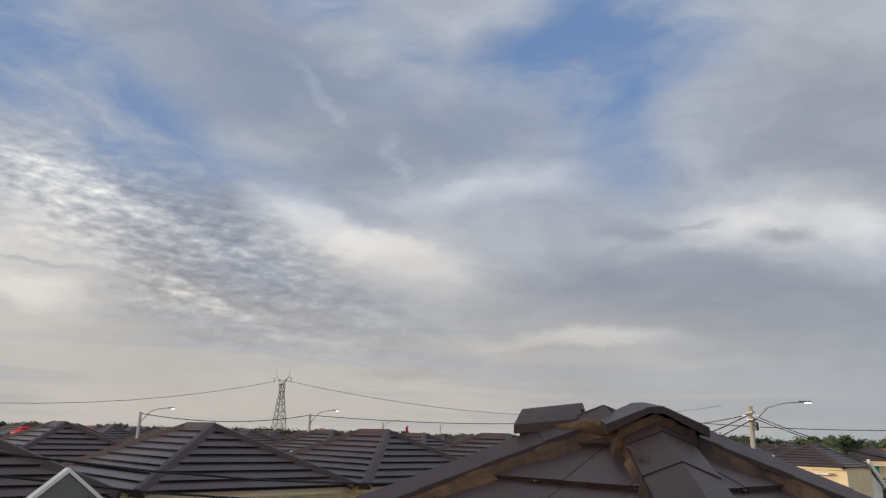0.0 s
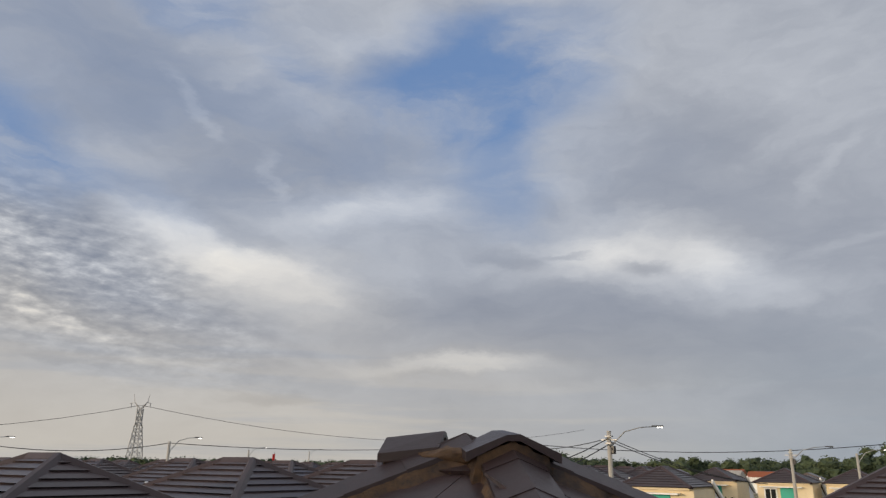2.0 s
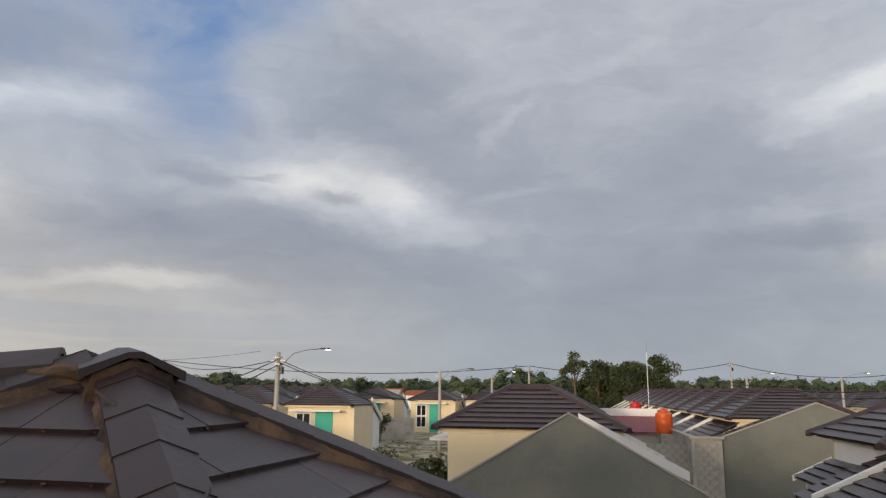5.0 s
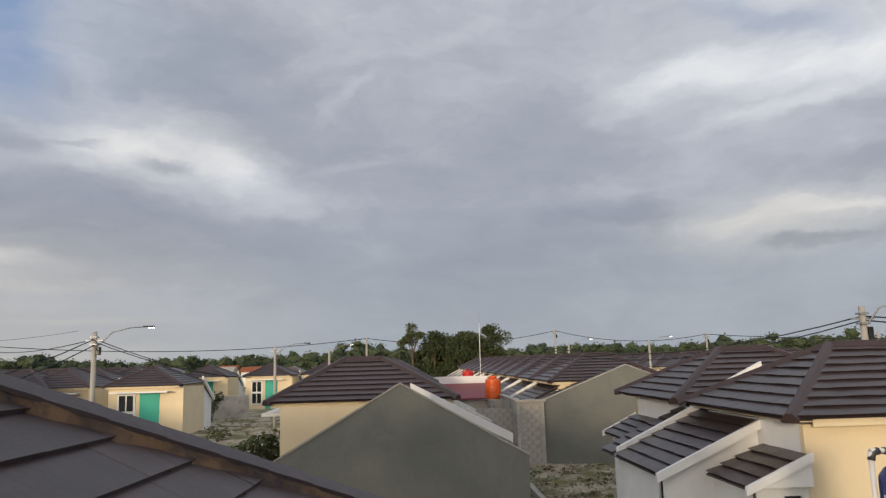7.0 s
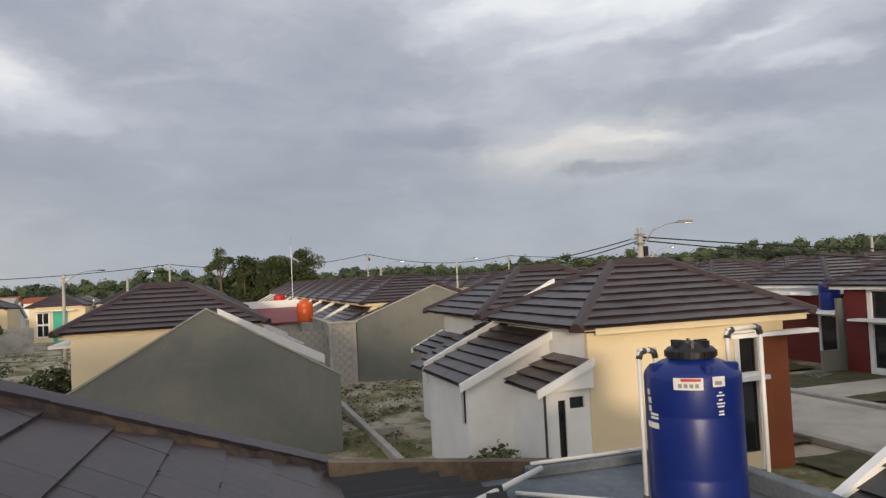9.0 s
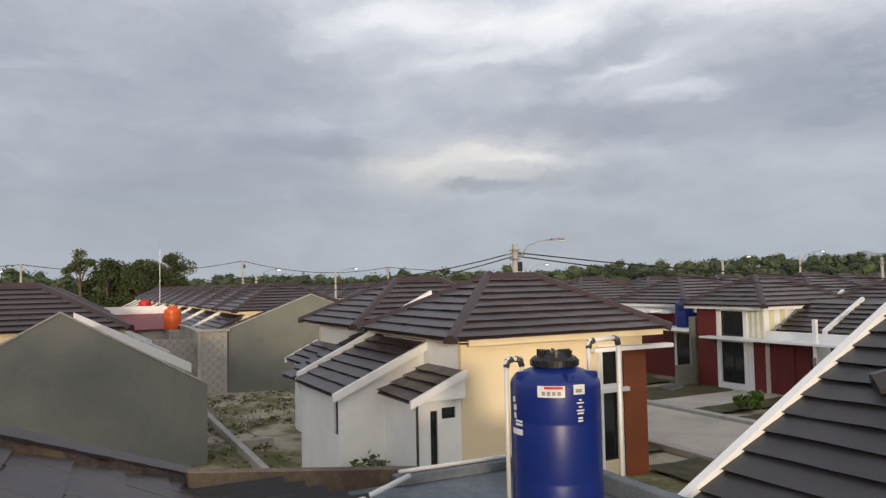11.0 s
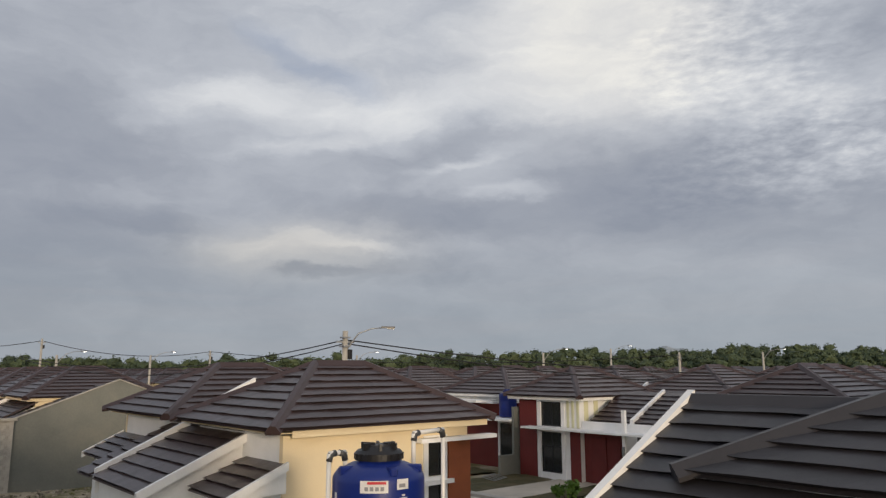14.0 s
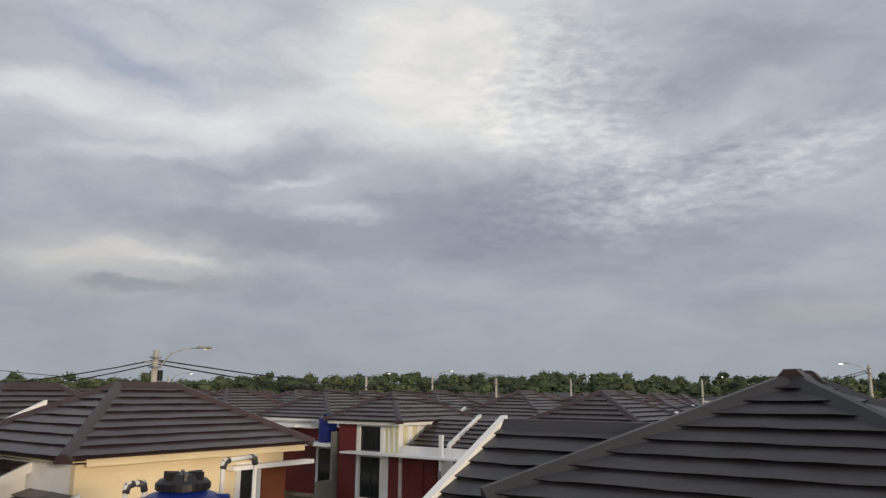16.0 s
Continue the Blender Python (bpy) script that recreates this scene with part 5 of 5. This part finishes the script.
for k in range(420):
    az = rng.uniform(20, 100)
    r = rng.uniform(330, 430)
    c = Vector((-math.sin(radians(az)) * r, math.cos(radians(az)) * r, 0))
    hgt = rng.uniform(5.5, 8.5)
    for q in range(2):
        mid = c + Vector((rng.uniform(-3, 3), rng.uniform(-3, 3), hgt * (0.25 + 0.33 * q)))
        clump(woods, mid, 2.6, rng, 0.7)
        leaves(woods, mid, 3.8, 60, 0.45, rng, 0.7)
tagged(link("far_woods", woods, LEAF_HAZED), "low dark tree line behind distant roofs", "trees", kind="stuff")


def hills(label, r, az0, az1, top, seed):
    bm = bmesh.new()
    n = 80
    prev = None
    for i in range(n + 1):
        az = radians(az0 + (az1 - az0) * i / n)
        f = math.sin(math.pi * i / n) ** 0.7
        z = top * f * (0.65 + 0.5 * noise.noise((i * 0.06 + seed, 0, 0)) + 0.15 * noise.noise((i * 0.3, seed, 0)))
        pts = [Vector((-math.sin(az) * r * k, math.cos(az) * r * k, zz)) for k, zz in ((1.0, -20), (1.02, max(z, 0) * 0.6), (1.08, max(z, 0)), (1.3, -20))]
        ring = [bm.verts.new(p) for p in pts]
        if prev:
            for k in range(3):
                bm.faces.new((prev[k], prev[k + 1], ring[k + 1], ring[k]))
        prev = ring
    return tagged(link("distant_hill", bm, HAZED_HILL), label, "hill", kind="structure")


hills("mountain on the horizon, haze put into its pale blue-grey colour", 3200, -70, -46, 135, 3)
hills("faint hills beyond the woods, haze put into their colour", 3300, -44, -8, 55, 9)

# distant town: small pale gabled houses before the woods
rng = random.Random(11)
for k in range(110):
    az = rng.uniform(-20, 92) if k < 75 else rng.uniform(-110, -10)
    r = rng.uniform(150, 225)
    w, d, hh = rng.uniform(4, 7), rng.uniform(4, 6), rng.uniform(2.8, 4.0)
    t = thing("cottage", "small distant house with pale walls and low roof", "house", pose(-math.sin(radians(az)) * r, math.cos(radians(az)) * r, 0, 0, 0, rng.choice((0, 90)) + rng.uniform(-6, 6)), "distant cottages")
    part("wall", boxes((-w / 2, w / 2, -d / 2, d / 2, 0, hh)), rng.choice((WHITE, CREAM, WHITE, BLOCK)), t)
    part("roof", prism(bmesh.new(), [(-w / 2 - 0.4, hh), (w / 2 + 0.4, hh), (0, hh + w * 0.24)], "y", -d / 2 - 0.4, d / 2 + 0.4), rng.choice((TILE, TILE_GREY, RUST, CONCRETE)), t)

# ---- tank fittings and labels ----
def on_tank(ang, z, r=0.4125):
    a = radians(ang)
    return Vector((math.cos(a) * r, math.sin(a) * r, z))


def sticker(name, ang, z, w, h, mat, lift=0.0, parent=tank, label=""):
    """A thin curved patch on the tank's side, centred at ang degrees round it."""
    bm = bmesh.new()
    r = 0.4125 + lift
    n = 8
    half = math.degrees(w / 2 / r)
    rows = [[bm.verts.new((math.cos(radians(ang - half + 2 * half * i / n)) * (r + e), math.sin(radians(ang - half + 2 * half * i / n)) * (r + e), z + q)) for i in range(n + 1)] for e, q in ((0, -h / 2), (0, h / 2), (0.002, h / 2), (0.002, -h / 2))]
    for a in range(4):
        for i in range(n):
            bm.faces.new((rows[a][i], rows[a][i + 1], rows[(a + 1) % 4][i + 1], rows[(a + 1) % 4][i]))
    bmesh.ops.recalc_face_normals(bm, faces=bm.faces)
    return part(name, bm, mat, parent, label)


FACE = math.degrees(math.atan2(0.54 - TANK.y, 0.285 - TANK.x))
lab = sticker("label", FACE - 5, 1.115, 0.24, 0.10, LABEL, label="white label with red band and grey bars")
sticker("red_band", FACE - 2, 1.148, 0.16, 0.022, REDLABEL, 0.003, lab)
for k in range(4):
    sticker("print_bar", FACE - 14 + 6.2 * k, 1.10, 0.030, 0.032, GREYLABEL, 0.003, lab)
lab = sticker("label", FACE + 30, 1.13, 0.11, 0.085, LABEL, label="small white label")
sticker("print_bar", FACE + 29, 1.12, 0.06, 0.03, GREYLABEL, 0.003, lab)
for k, (dz, w) in enumerate(((1.09, 0.03), (1.065, 0.07), (1.03, 0.035), (1.00, 0.075), (0.975, 0.06), (0.935, 0.045), (0.91, 0.05))):
    sticker("print_bar", FACE + 31, dz - 0.05, w, 0.013, LABEL)
for k, (dz, a, w) in enumerate(((1.00, -62, 0.04), (0.93, -60, 0.05), (0.86, -60, 0.04), (0.815, -52, 0.10), (0.785, -52, 0.10))):
    sticker("brand_mark", FACE + a, dz + 0.02, w, 0.02 if k > 2 else 0.05, LABEL)
sticker("brand_mark", FACE - 56, 0.74, 0.16, 0.05, LABEL, label="white brand mark drawn as a plain bar")
part("spout", tube(bmesh.new(), [on_tank(FACE + 34, 0.10, 0.39), on_tank(FACE + 34, 0.10, 0.46)], 0.04, 12), BLACK, tank)
for a in (FACE - 60, FACE + 20, FACE + 75, FACE + 150):
    bm = bmesh.new()
    q = Matrix.Translation(on_tank(a, 1.215, 0.33)) @ pose(0, 0, 0, 0, 0, a)
    box(bm, -0.08, 0.06, -0.035, 0.035, -0.03, 0.045, q, 0.012)
    part("lifting_lug", bm, BLUE, tank)


def piping(name, label, pts, r=0.021, elbows=True):
    p = thing(name, label, "pipe")
    pts = [Vector(q) for q in pts]
    for i, (a, b) in enumerate(zip(pts, pts[1:])):
        part("pipe_run", tube(bmesh.new(), [a, b], r, 10), PVC, p, smooth=True)
    if elbows:
        for a, b, c in zip(pts, pts[1:], pts[2:]):
            u, v = (a - b).normalized(), (c - b).normalized()
            part("elbow", tube(bmesh.new(), [b + u * 0.07, b + u * 0.015 + v * 0.015, b + v * 0.07], r * 1.4, 10), FITTING, p, smooth=True)
    return p


side = Vector((math.cos(radians(FACE - 90)), math.sin(radians(FACE - 90)), 0))
fwd = Vector((math.cos(radians(FACE)), math.sin(radians(FACE)), 0))
left0 = TANK + side * 0.30 + Vector((0, 0, 1.18))
left1 = TANK + side * 0.435 + fwd * 0.12
piping("overflow_pipe", "white plastic pipe with dark elbows on the tank's side", [left0, left0 + Vector((0, 0, 0.18)), left1 + Vector((0, 0, 1.36)), left1 + Vector((0, 0, 0.03)), left1 + side * 1.2 - fwd * 0.1 + Vector((0, 0, 0.03))])
right0 = TANK - side * 0.32 - fwd * 0.20
piping("inlet_pipe", "white plastic inlet pipe rising over the tank", [right0 + Vector((0, 0, 1.18)), right0 + Vector((0, 0, 1.50)), right0 - side * 0.30 - fwd * 0.30 + Vector((0, 0, 1.51)), right0 - side * 0.30 - fwd * 0.30 + Vector((0, 0, 0.03))])
piping("roof_pipe", "white plastic pipe lying along the parapet", [(3.25, 7.43, 3.015), (4.4, 7.43, 3.015), (4.8, 7.43, 3.015)], elbows=False)
piping("roof_pipe", "white plastic pipe lying across the flat roof", [(2.35, 6.75, 2.93), (3.3, 7.28, 3.0)], 0.03, elbows=False)


# dark corrugated sheets stacked against the brown wall
sheets = thing("roofing_sheets", "stack of dark flecked roofing sheets on the flat roof", "roofing")
for k in range(5):
    bm = bmesh.new()
    x1 = 2.25 - 0.05 * k
    pts = []
    for i in range(26):
        u = i / 25
        pts.append((7.46 - 0.50 * u - 0.0 * k, 3.12 - 0.15 * u - 0.055 * (4 - k) * 0 + 0.03 * math.sin(u * 31)))
    outline = [(y - 0.12 * (4 - k) - 0.02, z - 0.035 * (4 - k)) for y, z in pts]
    prism(bm, [(y, z) for y, z in outline] + [(y, z - 0.012) for y, z in reversed(outline)], "x", 1.15, x1 + 0.12 * (4 - k))
    part("sheet", bm, BLACK, sheets)

# ---- back lots: bare walls, tanks, rubble ----
def block_wall(name, label, x0, x1, y, hgt, seed, thick=0.13, mat=BLOCK):
    w = tagged(link(name, boxes((x0, x1, y + 0.012, y + thick, 0, hgt)), MORTARWALL), label, "wall", kind="structure")
    rng_ = random.Random(seed)
    rows_ = int(hgt / 0.2)
    bm0 = boxes((0.003, 0.395, 0.006, 0.02, 0.003, 0.196))
    me = bpy.data.meshes.new("block")
    bm0.to_mesh(me)
    bm0.free()
    me.materials.append(mat)
    for r in range(rows_):
        x = x0 + (0.2 if r % 2 else 0)
        while x + 0.395 < x1:
            b = new("block", me)
            b.parent = w
            b.location = (x, y + rng_.uniform(-0.004, 0.004), r * 0.2)
            x += 0.398
    return w


MORTARWALL = material("wall_mortar", (0.40, 0.385, 0.355), 0.95, grain=12, patch=0.6, amount=1.0, bump=0.4)
block_wall("lot_wall_1", "bare concrete block wall behind the red shed", 3.4, 6.2, 36.2, 2.6, 1)
block_wall("lot_wall_2", "unplastered concrete block wall end", 5.35, 6.5, 34.8, 2.95, 2)
tagged(link("lot_wall_3", boxes((-22.6, -15.2, 71.0, 71.15, 0, 2.2)), BLOCK), "long bare cement wall beside the empty lot", "wall", kind="structure")
tagged(link("lot_wall_4", boxes((5.2, 5.34, 34.8, 41.0, 0, 3.0)), BLOCK), "bare cement side wall", "wall", kind="structure")
tagged(link("wall_top", boxes((5.1, 6.6, 34.7, 34.95, 2.951, 3.06), (5.1, 5.4, 34.95, 41.0, 3.001, 3.06)), CONCRETE), "thin concrete ring beam", "wall", kind="structure")
shed = thing("shed", "low shed with red sheet roof and white gable wall", "shed")
part("roof", prism(bmesh.new(), [(42.0, 2.75), (47.0, 3.5), (47.0, 3.56), (42.0, 2.81)], "x", 1.6, 5.2), REDROOF, shed)
part("wall", boxes((1.7, 5.1, 46.6, 46.75, 0, 3.95)), WHITE, shed, "white wall above the red roof")
part("wall", boxes((1.7, 5.1, 42.2, 42.35, 0, 2.7)), BLOCK, shed)
stand = tagged(link("tank_stand", boxes((4.6, 6.2, 40.6, 42.0, 0.0, 2.80)), BLOCK), "bare concrete tank stand", "stand")
water_tank("water_tank", "orange plastic water tank on a concrete stand", pose(4.85, 41.3, 2.80), ORANGE, False, 0.44, 1.15)
stand = tagged(link("tank_stand", boxes((3.9, 4.9, 52.5, 53.5, 0.0, 3.45)), BLOCK), "bare concrete tank stand", "stand")
water_tank("water_tank", "small red plastic water tank", pose(4.4, 53.0, 3.45), RED, False, 0.40, 0.75)
water_tank("water_tank", "small blue water tank on the roof of a house opposite", pose(26.9, 26.6, 2.62), BLUE, False, 0.45, 1.25)
water_tank("water_tank", "red water tank standing above distant roofs", pose(-33.0, 9.7, 3.9), RED, False, 0.5, 1.0)
tagged(link("tank_stand", boxes((-33.5, -32.5, 9.2, 10.2, 0.0, 3.9)), BLOCK), "bare concrete tank stand", "stand")

# neighbour of the house opposite
nb = thing("house_annex", "porch with maroon wall, white canopy and grey side wall", "porch")
part("side_wall", boxes((25.75, 28.0, 25.10, 25.24, 0, 3.2)), GREYWALL, nb, "grey cement side wall")
part("low_wall", boxes((24.8, 25.75, 25.10, 25.24, 0, 1.0)), GREYWALL, nb, "low grey cement wall")
part("slab", boxes((25.6, 28.2, 25.26, 28.4, 2.50, 2.60)), WHITE, nb)
part("canopy", boxes((26.0, 28.4, 28.0, 33.2, 3.30, 3.42)), WHITE, nb, "white canopy slab")
part("wall", boxes((27.4, 27.55, 25.66, 33.0, 0, 3.29)), MAROON, nb, "maroon painted wall")
part("door_frame", boxes((27.3, 27.395, 26.3, 26.45, 0, 2.4), (27.3, 27.395, 27.6, 27.75, 0, 2.4), (27.3, 27.395, 26.45, 27.6, 2.25, 2.4)), WHITE, nb)
part("door", boxes((27.34, 27.39, 26.46, 27.59, 0.05, 2.24)), GLASS, nb, "dark glazed door")

grille = thing("steel_grille", "grey steel grille lying on the ground beside the porch", "grille", pose(23.9, 24.6, 0.16, 12, 0, 20))
for k in range(5):
    part("bar", boxes((-0.6 + 0.3 * k - 0.02, -0.6 + 0.3 * k + 0.02, -0.3, 0.3, 0.0, 0.03)), GALV, grille)
for y in (-0.3, 0.3):
    part("rail", boxes((-0.66, 0.66, y - 0.025, y + 0.025, -0.004, 0.034)), GALV, grille)

lane = thing("drain", "narrow concrete drain edge along the back lane", "drain", kind="structure")
part("edge", boxes((4.55, 4.75, 9.0, 34.0, 0.05, 0.30), bevel=0.01), CONCRETE, lane)
part("edge", boxes((4.76, 5.75, 23.0, 23.15, 0.05, 0.28)), CONCRETE, lane)
part("edge", boxes((4.76, 5.75, 18.2, 18.35, 0.05, 0.28)), CONCRETE, lane)
rng = random.Random(7)
stones = bmesh.new()


def stone(bm, p, s):
    q = [Vector((rng.uniform(-1, 1), rng.uniform(-1, 1), rng.uniform(-0.6, 0.9))).normalized() * s * rng.uniform(0.6, 1.1) + Vector(p) for _ in range(9)]
    got = bmesh.ops.convex_hull(bm, input=[bm.verts.new(v) for v in q])
    bmesh.ops.delete(bm, geom=[g for g in got["geom_interior"] if isinstance(g, bmesh.types.BMVert)], context="VERTS")


blocks_ = []
for k in range(1700):
    if k < 1250:
        x, y = rng.uniform(3.7, 10.5), rng.uniform(20.5, 34.5)
        if x > 5.7 and y < 26.2:
            continue
    else:
        x, y = rng.uniform(-18, -6.5), rng.uniform(44, 72)
    one = bmesh.new()
    stone(one, (x, y, 0.07), rng.choice((0.03, 0.04, 0.05, 0.06, 0.08, 0.12)))
    me_ = bpy.data.meshes.new("t")
    one.to_mesh(me_)
    one.free()
    stones.from_mesh(me_)
    bpy.data.meshes.remove(me_)
tagged(link("rubble", stones, RUBBLE), "scattered broken stones and cement lumps", "rubble", kind="stuff")
WEED = material("weed_leaf", (0.12, 0.14, 0.04), 0.8, dark=(0.07, 0.085, 0.025), light=(0.20, 0.19, 0.07), grain=3, patch=0.4, amount=0.9, island=0.35, bump=0)
weeds = bmesh.new()
for k in range(420):
    x, y = (rng.uniform(3.7, 10.5), rng.uniform(9, 34.5)) if k < 260 else (rng.uniform(-20, -6.5), rng.uniform(40, 72))
    if 5.6 < x < 13.5 and 14 < y < 26.2:
        continue
    leaves(weeds, (x, y, 0.09), rng.uniform(0.10, 0.30), 22, 0.05, rng, 0.35)
tagged(link("weeds", weeds, WEED), "low green weeds on the empty lot", "weeds", kind="stuff")


def shrub(x, y, hgt, r, mat, label, seed, count=260, size=0.09, z=0.0):
    g = random.Random(seed)
    t = thing("shrub", label, "shrub", pose(x, y, z))
    stem = bmesh.new()
    crown = bmesh.new()
    for k in range(6):
        a = g.uniform(0, 6.28)
        end = Vector((math.cos(a) * r * 0.6, math.sin(a) * r * 0.6, hgt * g.uniform(0.5, 0.95)))
        tube(stem, [(0, 0, 0), end * 0.5 + Vector((0, 0, hgt * 0.1)), end], 0.03, 5, 0.01)
        leaves(crown, end, r * 0.6, count // 6, size, g)
    part("stem", stem, BARK, t)
    part("foliage", crown, mat, t)


shrub(-19.2, 67.5, 2.6, 0.8, LEAF, "young leafy tree beside the bare wall", 1, 300, 0.13)
shrub(-17.7, 67.5, 2.5, 1.0, LEAF, "young leafy tree beside the bare wall", 2, 380, 0.13)
shrub(-12.6, 50.0, 0.9, 0.9, LEAF, "low green shrub on the empty lot", 3)
shrub(-5.9, 30.5, 2.2, 1.2, LEAF, "dense green shrub beside the cream wall", 4, 700, 0.12)
shrub(6.9, 14.2, 0.7, 0.6, LEAF, "low shrub at the foot of the white wall", 5)
shrub(6.1, 16.0, 0.8, 0.8, LEAF, "low shrub at the foot of the white wall", 6, 400)
shrub(22.2, 19.0, 0.6, 0.5, BUSH, "bright green bush beside the driveway", 7, 420, 0.1, 0.1)


# ---- a small gable, a flag and a red tank among the western roofs ----
gb = thing("small_gable", "small grey gable end with white-edged parapet", "gable", pose(-13.6, 5.05, 0))
bm = bmesh.new()
prism(bm, [(-1.05, 0.0), (1.05, 0.0), (1.05, 3.42), (-0.03, 4.30), (-1.05, 3.40)], "x", -0.15, 0.0)
part("wall", bm, GREYWALL, gb)
for s_ in (-1, 1):
    bm = bmesh.new()
    prism(bm, [(-0.03, 4.30), (-0.03, 4.37), (s_ * 1.08, 3.47), (s_ * 1.08, 3.39)], "x", -0.18, 0.03)
    part("coping", bm, WHITE, gb)
RED = material("faded_red", (0.55, 0.03, 0.025), 0.6, grain=6, patch=1.0, amount=0.6, bump=0)
fl = thing("flag", "small faded red flag above the roofs", "flag", pose(-33.6, 30.9, 0))
part("pole", tube(bmesh.new(), [(0, 0, 0), (0, 0, 5.65)], 0.03, 6), GALV, fl)
bm = bmesh.new()
prev = None
for i in range(9):
    f = i / 8
    y_ = 0.06 * math.sin(f * 7)
    row_ = [bm.verts.new((0.03 + 0.62 * f * 0.6, -0.03 - 0.62 * f * 0.8 + y_, z)) for z in (5.08 - 0.05 * f, 5.58 - 0.07 * f)]
    if prev:
        bm.faces.new((prev[0], row_[0], row_[1], prev[1]))
    prev = row_
bmesh.ops.solidify(bm, geom=bm.faces[:], thickness=0.006)
part("cloth", bm, RED, fl)
